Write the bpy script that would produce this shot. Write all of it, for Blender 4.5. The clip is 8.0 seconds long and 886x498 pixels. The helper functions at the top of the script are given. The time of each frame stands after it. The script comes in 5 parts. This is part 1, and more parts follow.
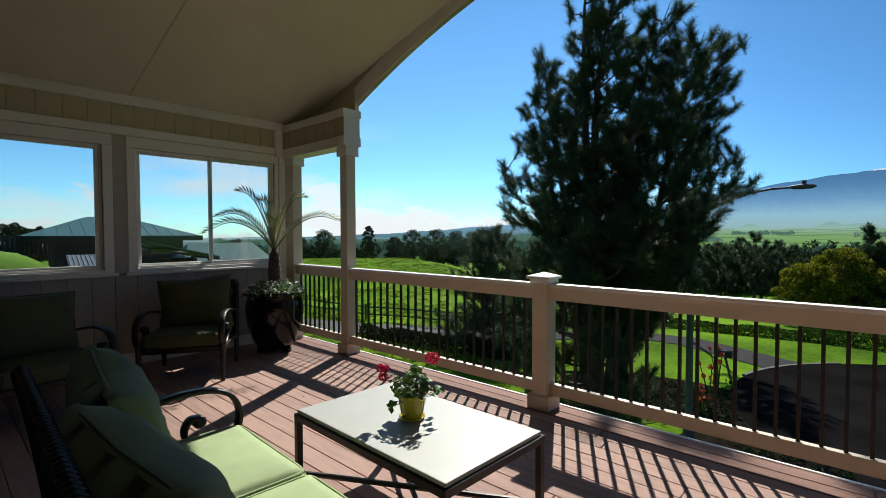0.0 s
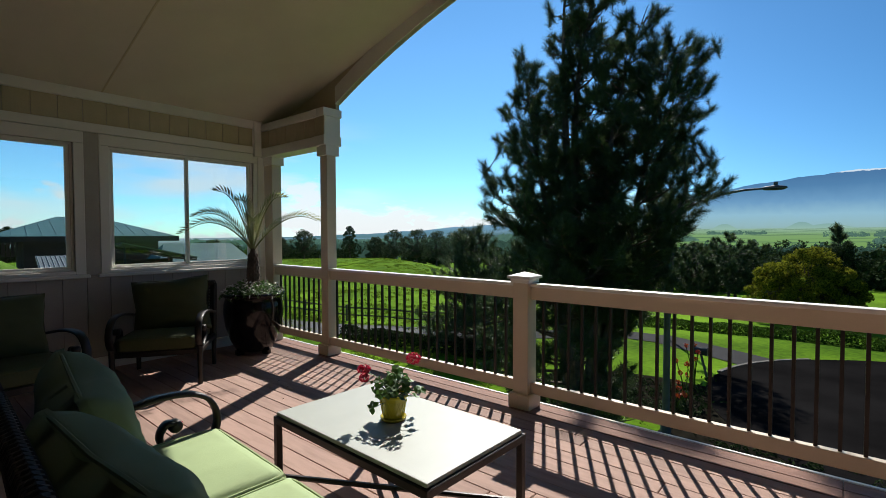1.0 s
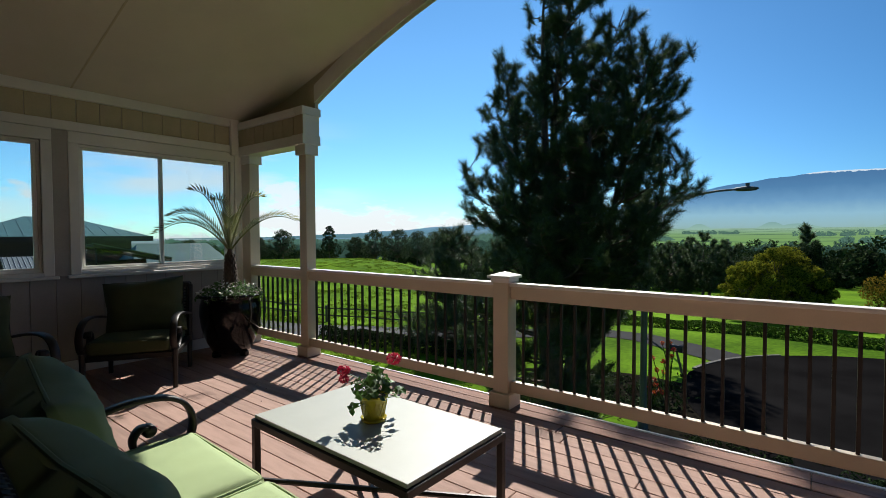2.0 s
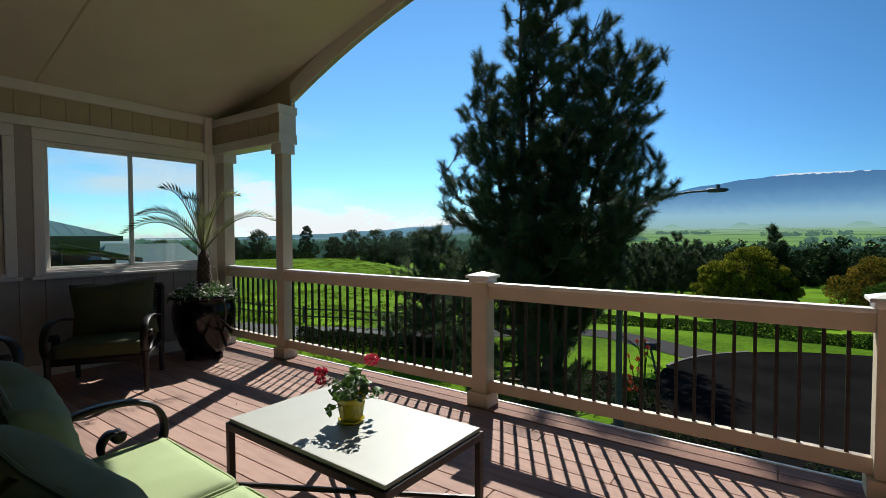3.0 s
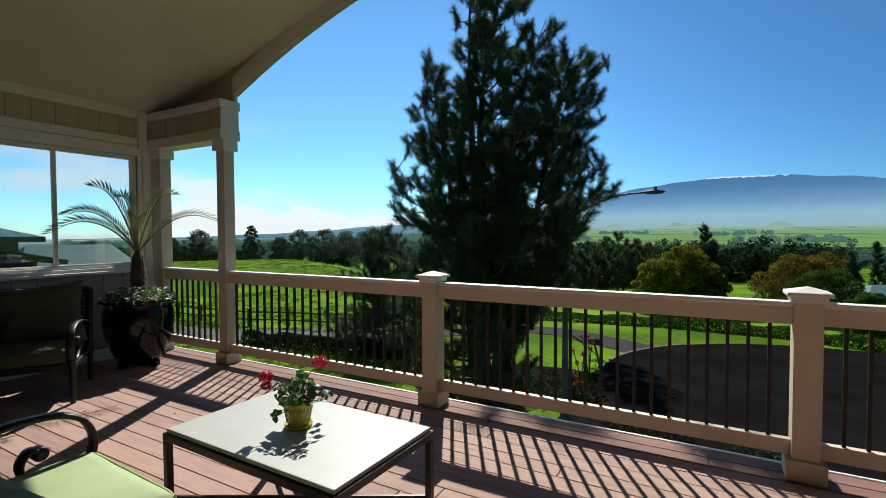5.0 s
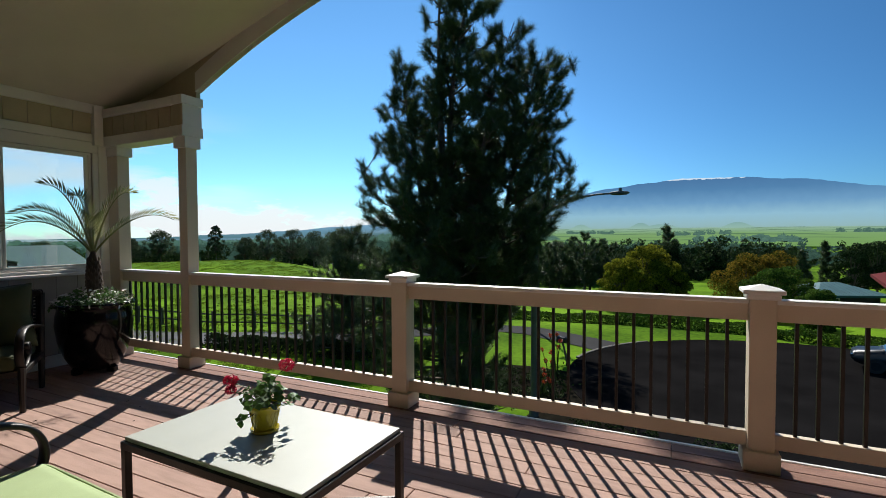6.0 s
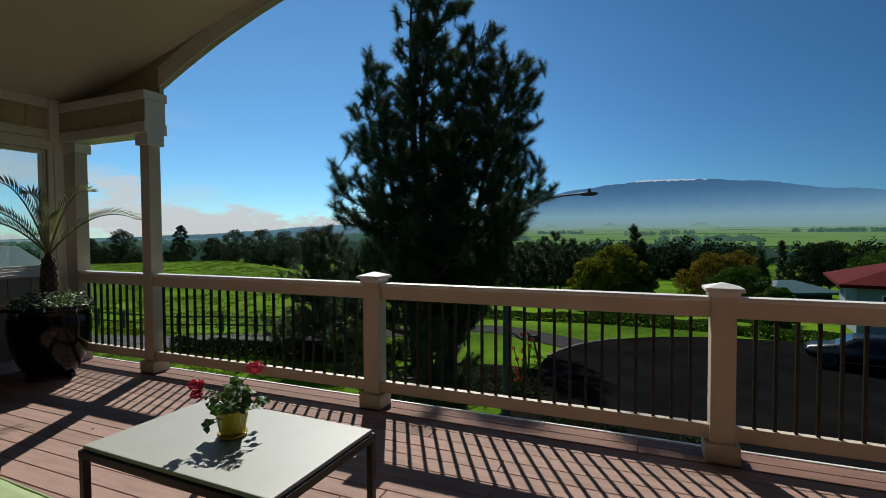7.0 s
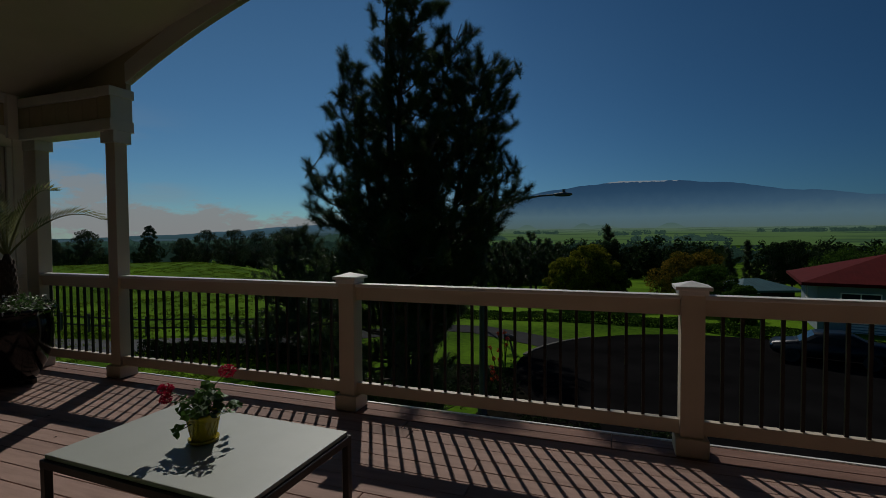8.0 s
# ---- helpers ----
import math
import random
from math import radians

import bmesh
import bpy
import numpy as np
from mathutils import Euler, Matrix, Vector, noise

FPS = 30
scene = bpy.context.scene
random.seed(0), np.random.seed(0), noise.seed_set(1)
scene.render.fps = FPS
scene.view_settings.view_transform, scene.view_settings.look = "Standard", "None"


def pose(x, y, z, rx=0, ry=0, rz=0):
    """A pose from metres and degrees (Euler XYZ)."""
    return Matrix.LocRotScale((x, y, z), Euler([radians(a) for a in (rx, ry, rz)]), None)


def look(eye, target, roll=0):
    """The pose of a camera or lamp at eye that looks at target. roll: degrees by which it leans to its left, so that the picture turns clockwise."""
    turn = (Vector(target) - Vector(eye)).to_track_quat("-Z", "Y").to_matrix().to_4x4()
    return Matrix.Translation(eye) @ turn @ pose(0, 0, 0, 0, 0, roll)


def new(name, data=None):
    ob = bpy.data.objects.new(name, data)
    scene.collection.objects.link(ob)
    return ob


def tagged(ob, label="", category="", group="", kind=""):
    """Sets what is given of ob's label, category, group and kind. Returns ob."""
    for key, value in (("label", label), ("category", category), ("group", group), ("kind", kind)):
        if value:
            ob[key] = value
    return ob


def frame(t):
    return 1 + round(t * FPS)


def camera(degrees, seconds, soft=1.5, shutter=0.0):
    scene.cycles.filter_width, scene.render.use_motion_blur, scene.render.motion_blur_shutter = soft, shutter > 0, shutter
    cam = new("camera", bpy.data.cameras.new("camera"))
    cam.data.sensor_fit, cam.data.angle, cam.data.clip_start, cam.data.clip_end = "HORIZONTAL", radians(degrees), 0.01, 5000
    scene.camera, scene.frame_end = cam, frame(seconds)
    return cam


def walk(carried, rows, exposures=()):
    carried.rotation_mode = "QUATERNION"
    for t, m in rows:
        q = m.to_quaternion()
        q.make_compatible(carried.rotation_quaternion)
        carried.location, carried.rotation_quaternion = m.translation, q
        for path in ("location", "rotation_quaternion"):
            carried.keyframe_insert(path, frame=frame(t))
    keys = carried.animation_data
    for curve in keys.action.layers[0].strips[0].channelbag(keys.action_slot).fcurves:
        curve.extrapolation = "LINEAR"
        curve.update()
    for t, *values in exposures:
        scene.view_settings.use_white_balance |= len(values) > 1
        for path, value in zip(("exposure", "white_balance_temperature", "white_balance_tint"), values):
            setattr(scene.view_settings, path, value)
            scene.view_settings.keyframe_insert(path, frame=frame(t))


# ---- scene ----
# Camera: a tripod pan on the deck, 1.41 m above the boards
EYE = 1.407
cam = camera(85.95, 8.0, soft=0.7)
ROWS = [
    (0.0, 42.42, -1.83, 0.09), (0.5, 41.34, -1.82, 0.12), (1.0, 40.20, -1.82, 0.13), (1.5, 39.04, -1.83, 0.17),
    (3.0, 35.30, -1.84, 0.14), (3.5, 33.80, -1.85, 0.17), (4.0, 32.26, -1.85, 0.17), (4.5, 30.92, -1.86, 0.19),
    (6.0, 25.76, -1.87, 0.25), (6.5, 24.04, -1.87, 0.26), (7.0, 22.44, -1.88, 0.26), (7.5, 20.94, -1.88, 0.29), (8.0, 19.62, -1.87, 0.32),
]
NODAL = 0.06  # the lens sits a little ahead of the tripod's axis
FADE = [(0.0, 0.53), (6.2, 0.53), (6.5, 0.35), (7.0, -0.10), (7.5, -0.70), (8.0, -1.54)]


def eye_at(yaw):
    a = radians(yaw)
    return -NODAL * (math.sin(a) - math.sin(radians(31))), NODAL * (math.cos(a) - math.cos(radians(31)))


walk(cam, [(t, pose(*eye_at(yaw), EYE, 90 + pitch, roll, yaw)) for t, yaw, pitch, roll in ROWS], FADE)

# Daylight: a morning sun ahead and to the left, 42 degrees high
SUN_AZ, SUN_EL = 28.4, 42.0
sun = new("sun", bpy.data.lights.new("sun", "SUN"))
sun.data.energy, sun.data.angle, sun.data.color = 5.0, radians(0.53), (1.0, 0.965, 0.905)
_d = Vector((-math.sin(radians(SUN_AZ)) * math.cos(radians(SUN_EL)), math.cos(radians(SUN_AZ)) * math.cos(radians(SUN_EL)), math.sin(radians(SUN_EL))))
sun.matrix_world = look(_d * 50, (0, 0, 0))

world = bpy.data.worlds.new("sky")
scene.world = world
world.use_nodes = True
wn, wl = world.node_tree.nodes, world.node_tree.links
wn.clear()


def wnode(kind, **values):
    n = wn.new(kind)
    for k, v in values.items():
        n.inputs[k].default_value = v
    return n


sky = wn.new("ShaderNodeTexSky")
sky.sky_type, sky.sun_disc = "NISHITA", False
sky.sun_elevation, sky.sun_rotation = radians(SUN_EL), radians(-SUN_AZ)
sky.altitude, sky.air_density, sky.dust_density, sky.ozone_density = 1500, 1.0, 0.0, 1.6
# low clouds along the horizon
wco = wn.new("ShaderNodeTexCoord")
wsep = wn.new("ShaderNodeSeparateXYZ")
wl.new(wco.outputs["Generated"], wsep.inputs[0])
wmap = wn.new("ShaderNodeMapping")
wmap.inputs["Scale"].default_value = (6.0, 6.0, 15.0)
wl.new(wco.outputs["Generated"], wmap.inputs["Vector"])
wnoise = wnode("ShaderNodeTexNoise", Scale=1.0, Detail=7.0, Roughness=0.58)
wl.new(wmap.outputs[0], wnoise.inputs["Vector"])
wr = wn.new("ShaderNodeValToRGB")
wr.color_ramp.elements[0].position, wr.color_ramp.elements[1].position = 0.49, 0.56
wfall = wn.new("ShaderNodeMath")
wfall.operation = "MULTIPLY_ADD"
wfall.inputs[1].default_value, wfall.inputs[2].default_value = -2.1, 0.080
wl.new(wsep.outputs["Z"], wfall.inputs[0])
wsum = wn.new("ShaderNodeMath")
wl.new(wnoise.outputs["Fac"], wsum.inputs[0])
wl.new(wfall.outputs[0], wsum.inputs[1])
wl.new(wsum.outputs[0], wr.inputs["Fac"])
wh = wn.new("ShaderNodeValToRGB")
wh.color_ramp.elements[0].position, wh.color_ramp.elements[0].color = 0.0, (1, 1, 1, 1)
wh.color_ramp.elements[1].position, wh.color_ramp.elements[1].color = 0.22, (0, 0, 0, 1)
e = wh.color_ramp.elements.new(0.08)
e.color = (0.85, 0.85, 0.85, 1)
wl.new(wsep.outputs["Z"], wh.inputs["Fac"])
# the cloud bank lies to the west, over the coast
ww = wn.new("ShaderNodeMapRange")
ww.inputs["From Min"].default_value, ww.inputs["From Max"].default_value = -0.25, -0.55
wl.new(wsep.outputs["X"], ww.inputs["Value"])
wm1 = wn.new("ShaderNodeMath")
wm1.operation = "MULTIPLY"
wl.new(wr.outputs["Color"], wm1.inputs[0])
wl.new(wh.outputs["Color"], wm1.inputs[1])
wm2 = wn.new("ShaderNodeMath")
wm2.operation = "MULTIPLY"
wl.new(wm1.outputs[0], wm2.inputs[0])
wl.new(ww.outputs[0], wm2.inputs[1])
# thin soft streaks higher up, west of the porch
smap = wn.new("ShaderNodeMapping")
smap.inputs["Scale"].default_value, smap.inputs["Location"].default_value = (2.2, 2.2, 13.0), (0.4, 0.3, 0.9)
wl.new(wco.outputs["Generated"], smap.inputs["Vector"])
snoise = wnode("ShaderNodeTexNoise", Scale=1.3, Detail=6.0, Roughness=0.55)
wl.new(smap.outputs[0], snoise.inputs["Vector"])
sr_ = wn.new("ShaderNodeMapRange")
sr_.inputs["From Min"].default_value, sr_.inputs["From Max"].default_value, sr_.inputs["To Max"].default_value = 0.45, 0.66, 0.75
wl.new(snoise.outputs["Fac"], sr_.inputs["Value"])
swest = wn.new("ShaderNodeMapRange")
swest.inputs["From Min"].default_value, swest.inputs["From Max"].default_value = -0.70, -0.86
wl.new(wsep.outputs["X"], swest.inputs["Value"])
stop_ = wn.new("ShaderNodeMapRange")
stop_.inputs["From Min"].default_value, stop_.inputs["From Max"].default_value = 0.24, 0.12
wl.new(wsep.outputs["Z"], stop_.inputs["Value"])
sm1, sm2, sm3 = wn.new("ShaderNodeMath"), wn.new("ShaderNodeMath"), wn.new("ShaderNodeMath")
sm1.operation, sm2.operation, sm3.operation = "MULTIPLY", "MULTIPLY", "MAXIMUM"
wl.new(sr_.outputs[0], sm1.inputs[0])
wl.new(swest.outputs[0], sm1.inputs[1])
wl.new(sm1.outputs[0], sm2.inputs[0])
wl.new(stop_.outputs[0], sm2.inputs[1])
wl.new(wm2.outputs[0], sm3.inputs[0])
wl.new(sm2.outputs[0], sm3.inputs[1])
wmix = wn.new("ShaderNodeMixRGB")
wmix.inputs["Color2"].default_value = (7.4, 7.75, 7.95, 1)
wl.new(sm3.outputs[0], wmix.inputs["Fac"])
whs = wnode("ShaderNodeHueSaturation", Saturation=1.12, Value=1.17)
wl.new(sky.outputs[0], whs.inputs["Color"])
wtint = wn.new("ShaderNodeMixRGB")
wtint.blend_type = "MULTIPLY"
wtint.inputs["Fac"].default_value, wtint.inputs["Color2"].default_value = 1.0, (0.725, 1.0, 1.075, 1)
wl.new(whs.outputs[0], wtint.inputs["Color1"])
whz = wn.new("ShaderNodeValToRGB")
whz.color_ramp.elements[0].position, whz.color_ramp.elements[0].color = 0.0, (0.70, 0.84, 0.98, 1)
whz.color_ramp.elements[1].position, whz.color_ramp.elements[1].color = 0.35, (1, 1, 1, 1)
wl.new(wsep.outputs["Z"], whz.inputs["Fac"])
wtint2 = wn.new("ShaderNodeMixRGB")
wtint2.blend_type = "MULTIPLY"
wtint2.inputs["Fac"].default_value = 1.0
wl.new(wtint.outputs[0], wtint2.inputs["Color1"])
wl.new(whz.outputs[0], wtint2.inputs["Color2"])
# deeper blue away from the sun, towards the east
wgr = wn.new("ShaderNodeValToRGB")
wgr.color_ramp.elements[0].position, wgr.color_ramp.elements[0].color = 0.0, (1.12, 1.10, 1.06, 1)
wgr.color_ramp.elements[1].position, wgr.color_ramp.elements[1].color = 1.0, (0.25, 0.36, 0.45, 1)
for pos_, col_ in ((0.36, (1.08, 1.07, 1.04, 1)), (0.5, (0.74, 0.80, 0.84, 1)), (0.667, (0.53, 0.63, 0.69, 1))):
    e = wgr.color_ramp.elements.new(pos_)
    e.color = col_
wxr = wn.new("ShaderNodeMapRange")
wxr.inputs["From Min"].default_value, wxr.inputs["From Max"].default_value = -0.9, 0.6
wl.new(wsep.outputs["X"], wxr.inputs["Value"])
wl.new(wxr.outputs[0], wgr.inputs["Fac"])
wtint3 = wn.new("ShaderNodeMixRGB")
wtint3.blend_type = "MULTIPLY"
wtint3.inputs["Fac"].default_value = 1.0
wl.new(wtint2.outputs[0], wtint3.inputs["Color1"])
wl.new(wgr.outputs[0], wtint3.inputs["Color2"])
wl.new(wtint3.outputs[0], wmix.inputs["Color1"])
wbg = wnode("ShaderNodeBackground", Strength=0.0815)
wl.new(wmix.outputs[0], wbg.inputs["Color"])
wout = wn.new("ShaderNodeOutputWorld")
wl.new(wbg.outputs[0], wout.inputs["Surface"])

# ---- materials ----
def mat(name, col, rough=0.6, var=0.12, scale=6.0, bump=0.15, bscale=80.0, metal=0.0, rand=0.0, col2=None, spec=0.5, trans=0.0, island=False, stretch=None, coat=0.0):
    """A paint or natural surface: two colours mixed by a coarse and a fine noise, with a fine bump."""
    m = bpy.data.materials.new(name)
    m.use_nodes = True
    n, l = m.node_tree.nodes, m.node_tree.links
    b = n["Principled BSDF"]
    b.inputs["Roughness"].default_value, b.inputs["Metallic"].default_value = rough, metal
    b.inputs["Specular IOR Level"].default_value = spec
    b.inputs["Coat Weight"].default_value = coat
    co = n.new("ShaderNodeTexCoord")
    vec = co.outputs["Object"]
    if stretch:
        mp = n.new("ShaderNodeMapping")
        mp.inputs["Scale"].default_value = stretch
        l.new(vec, mp.inputs["Vector"])
        vec = mp.outputs[0]
    big = n.new("ShaderNodeTexNoise")
    big.inputs["Scale"].default_value, big.inputs["Detail"].default_value = scale, 5
    l.new(vec, big.inputs["Vector"])
    fine = n.new("ShaderNodeTexNoise")
    fine.inputs["Scale"].default_value, fine.inputs["Detail"].default_value = bscale, 3
    l.new(vec, fine.inputs["Vector"])
    add = n.new("ShaderNodeMath")
    add.operation = "MULTIPLY_ADD"
    add.inputs[1].default_value, add.inputs[2].default_value = 0.4, -0.2
    l.new(fine.outputs["Fac"], add.inputs[0])
    add2 = n.new("ShaderNodeMath")
    l.new(big.outputs["Fac"], add2.inputs[0])
    l.new(add.outputs[0], add2.inputs[1])
    fac = add2.outputs[0]
    if rand or island:
        src = n.new("ShaderNodeNewGeometry").outputs["Random Per Island"] if island else n.new("ShaderNodeObjectInfo").outputs["Random"]
        r = n.new("ShaderNodeMath")
        r.operation = "MULTIPLY_ADD"
        r.inputs[1].default_value, r.inputs[2].default_value = rand, -rand / 2
        l.new(src, r.inputs[0])
        add3 = n.new("ShaderNodeMath")
        l.new(fac, add3.inputs[0])
        l.new(r.outputs[0], add3.inputs[1])
        fac = add3.outputs[0]
    ramp = n.new("ShaderNodeValToRGB")
    lo = [c * (1 - var) for c in col]
    hi = list(col2) if col2 else [min(1, c * (1 + var)) for c in col]
    ramp.color_ramp.elements[0].position, ramp.color_ramp.elements[0].color = 0.28, (*lo, 1)
    ramp.color_ramp.elements[1].position, ramp.color_ramp.elements[1].color = 0.72, (*hi, 1)
    l.new(fac, ramp.inputs["Fac"])
    l.new(ramp.outputs["Color"], b.inputs["Base Color"])
    if bump:
        bp = n.new("ShaderNodeBump")
        bp.inputs["Strength"].default_value, bp.inputs["Distance"].default_value = bump, 0.004
        l.new(fine.outputs["Fac"], bp.inputs["Height"])
        l.new(bp.outputs[0], b.inputs["Normal"])
    if trans:
        tr = n.new("ShaderNodeBsdfTranslucent")
        l.new(ramp.outputs["Color"], tr.inputs["Color"])
        mx = n.new("ShaderNodeMixShader")
        mx.inputs[0].default_value = trans
        l.new(b.outputs[0], mx.inputs[1])
        l.new(tr.outputs[0], mx.inputs[2])
        l.new(mx.outputs[0], n["Material Output"].inputs["Surface"])
    return m


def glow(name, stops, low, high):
    """Far distance: a self-lit backdrop whose painted haze colour goes by height."""
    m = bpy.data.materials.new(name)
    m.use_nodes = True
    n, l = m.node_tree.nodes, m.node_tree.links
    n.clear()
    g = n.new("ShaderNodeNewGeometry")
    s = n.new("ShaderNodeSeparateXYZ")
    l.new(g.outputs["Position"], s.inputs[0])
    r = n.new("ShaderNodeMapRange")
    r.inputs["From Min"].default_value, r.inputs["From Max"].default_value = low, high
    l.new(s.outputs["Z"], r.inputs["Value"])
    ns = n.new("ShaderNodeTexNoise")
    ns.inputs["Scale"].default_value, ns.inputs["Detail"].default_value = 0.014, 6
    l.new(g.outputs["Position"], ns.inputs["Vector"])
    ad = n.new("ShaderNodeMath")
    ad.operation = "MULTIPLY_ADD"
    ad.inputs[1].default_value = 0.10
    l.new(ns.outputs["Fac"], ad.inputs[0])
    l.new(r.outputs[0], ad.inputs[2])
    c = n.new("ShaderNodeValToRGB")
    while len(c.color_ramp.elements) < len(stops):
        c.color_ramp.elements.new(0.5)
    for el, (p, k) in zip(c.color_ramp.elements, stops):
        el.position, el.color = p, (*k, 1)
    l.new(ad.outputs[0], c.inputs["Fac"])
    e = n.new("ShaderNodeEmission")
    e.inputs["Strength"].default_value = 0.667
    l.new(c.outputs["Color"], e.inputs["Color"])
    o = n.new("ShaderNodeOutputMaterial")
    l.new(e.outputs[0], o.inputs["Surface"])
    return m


M = {
    "white": mat("white_paint", (0.7222, 0.7037, 0.6574), 0.45, 0.05, 3, 0.08, 120),
    "cream": mat("cream_paint", (0.6167, 0.525, 0.4), 0.5, 0.05, 3, 0.08, 120),
    "tan": mat("tan_siding", (0.46, 0.40, 0.27), 0.65, 0.08, 4, 0.25, 60),
    "beige": mat("beige_siding", (0.38, 0.35, 0.31), 0.6, 0.07, 4, 0.25, 60, rand=0.2),
    "ceil": mat("ceiling_paint", (0.57, 0.525, 0.43), 0.7, 0.05, 2, 0.2, 90),
    "deck": mat("deck_board", (0.335, 0.218, 0.175), 0.75, 0.20, 3, 0.4, 90, rand=0.45, stretch=(1, 8, 8), spec=0.2),
    "border": mat("border_board", (0.2069, 0.1138, 0.08276), 0.75, 0.22, 3, 0.4, 90, rand=0.3, stretch=(1, 8, 8), spec=0.2),
    "shade": mat("unseen_dark_siding", (0.045, 0.036, 0.03), 0.7, 0.1, 3, 0.2, 60),
    # Dark sheet colour that stands in for shade on the ground
    "shade_dark": mat("shade_dark", (0.012, 0.011, 0.008), 1.0, 0.4, 3, 0.8, 20, spec=0.0),
    "black": mat("black_metal", (0.018, 0.016, 0.015), 0.45, 0.3, 10, 0.2, 200),
    "bronze": mat("bronze_metal", (0.022, 0.018, 0.0155), 0.40, 0.3, 12, 0.2, 150, metal=0.4),
    "stone": mat("table_stone", (0.345, 0.36, 0.315), 0.5, 0.05, 5, 0.12, 180),
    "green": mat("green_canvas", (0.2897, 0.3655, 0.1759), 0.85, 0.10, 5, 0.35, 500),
    # Shaded copy of the seat canvas for the sofa's back cushions
    "pillow": mat("shaded_green_canvas", (0.098, 0.142, 0.066), 0.85, 0.10, 5, 0.35, 500),
    "olive": mat("olive_canvas", (0.062, 0.073, 0.027), 0.85, 0.12, 5, 0.35, 500),
    "pot_y": mat("yellow_glaze", (0.4429, 0.3571, 0.02143), 0.25, 0.10, 9, 0.05, 60, coat=0.4),
    "pot_b": mat("dark_glaze", (0.008, 0.006, 0.007), 0.14, 0.35, 8, 0.04, 30, spec=0.35),
    "leaf": mat("leaf_green", (0.07143, 0.15, 0.03214), 0.5, 0.35, 8, 0.1, 60, trans=0.3, rand=0.5, island=True),
    "petal": mat("petal_red", (0.5556, 0.02222, 0.07407), 0.6, 0.25, 20, 0, 60, trans=0.25),
    "lane": mat("worn_asphalt", (0.02074, 0.02, 0.02), 0.95, 0.25, 0.8, 0.4, 30, spec=0.12),
    "pale_lane": mat("pale_gravel_lane", (0.08571, 0.08571, 0.08571), 0.95, 0.25, 0.8, 0.4, 30, spec=0.15),
    "concrete": mat("concrete_edge", (0.1071, 0.1, 0.08571), 0.9, 0.3, 2, 0.4, 30, spec=0.2),
    "asphalt": mat("asphalt", (0.0085, 0.008, 0.0079), 1.0, 0.35, 0.5, 0.5, 30, spec=0.0),
    "needle": mat("pine_needles", (0.0313, 0.05913, 0.02087), 0.5, 0.4, 1.2, 0, 20, trans=0.36, rand=0.6, island=True, col2=(0.07391, 0.1087, 0.03913)),
    "bark": mat("bark", (0.09, 0.065, 0.048), 0.9, 0.4, 6, 0.8, 25),
    "grass": mat("grass", (0.07333, 0.1667, 0.006667), 0.95, 0.35, 0.35, 0.6, 6, col2=(0.1467, 0.2533, 0.02), spec=0.2),
}


# ---- building helpers ----
def thing(name, label, category, loc=(0, 0, 0), rz=0, group="", kind=""):
    ob = new(name)
    ob.matrix_basis = pose(*loc, 0, 0, rz)
    ob.empty_display_size = 0.1
    return tagged(ob, label, category, group, kind)


def part(name, bm, material, parent=None, label="", smooth=False, m=None):
    me = bpy.data.meshes.new(name)
    bm.to_mesh(me)
    bm.free()
    me.materials.append(M[material] if isinstance(material, str) else material)
    if smooth:
        me.shade_smooth()
    ob = new(name, me)
    if parent:
        ob.parent = parent
    if m:
        ob.matrix_basis = m
    return tagged(ob, label)


def raw(name, verts, faces, material, parent=None, label="", smooth=False):
    me = bpy.data.meshes.new(name)
    me.from_pydata(verts, [], faces)
    me.materials.append(M[material] if isinstance(material, str) else material)
    if smooth:
        me.shade_smooth()
    ob = new(name, me)
    if parent:
        ob.parent = parent
    return tagged(ob, label)


def piece(name, me, parent, m):
    """One of many alike pieces on a shared mesh."""
    ob = new(name, me)
    ob.parent = parent
    ob.matrix_basis = m
    return ob


def mesh_of(name, bm, material):
    me = bpy.data.meshes.new(name)
    bm.to_mesh(me)
    bm.free()
    me.materials.append(M[material])
    return me


def box(x0, x1, y0, y1, z0, z1, bevel=0.0, bm=None, seg=1):
    own = bmesh.new()
    bmesh.ops.create_cube(own, size=1.0, matrix=Matrix.Translation(((x0 + x1) / 2, (y0 + y1) / 2, (z0 + z1) / 2)) @ Matrix.Diagonal((abs(x1 - x0), abs(y1 - y0), abs(z1 - z0), 1)))
    if bevel:
        bmesh.ops.bevel(own, geom=own.edges[:], offset=bevel, segments=seg, affect="EDGES", profile=0.6)
    if bm is None:
        return own
    join(bm, own)
    return bm


def join(bm, other):
    me = bpy.data.meshes.new("tmp")
    other.to_mesh(me)
    other.free()
    bm.from_mesh(me)
    bpy.data.meshes.remove(me)


def prism(points, axis, a, b):
    """A flat outline pushed from a to b along an axis ('x', 'y' or 'z')."""
    bm = bmesh.new()

    def at(p, d):
        return {"x": (d, p[0], p[1]), "y": (p[0], d, p[1]), "z": (p[0], p[1], d)}[axis]
    lo = [bm.verts.new(at(p, a)) for p in points]
    hi = [bm.verts.new(at(p, b)) for p in points]
    k = len(points)
    bm.faces.new(lo)
    bm.faces.new(hi[::-1])
    for i in range(k):
        bm.faces.new((lo[i], hi[i], hi[(i + 1) % k], lo[(i + 1) % k]))
    bmesh.ops.recalc_face_normals(bm, faces=bm.faces[:])
    return bm


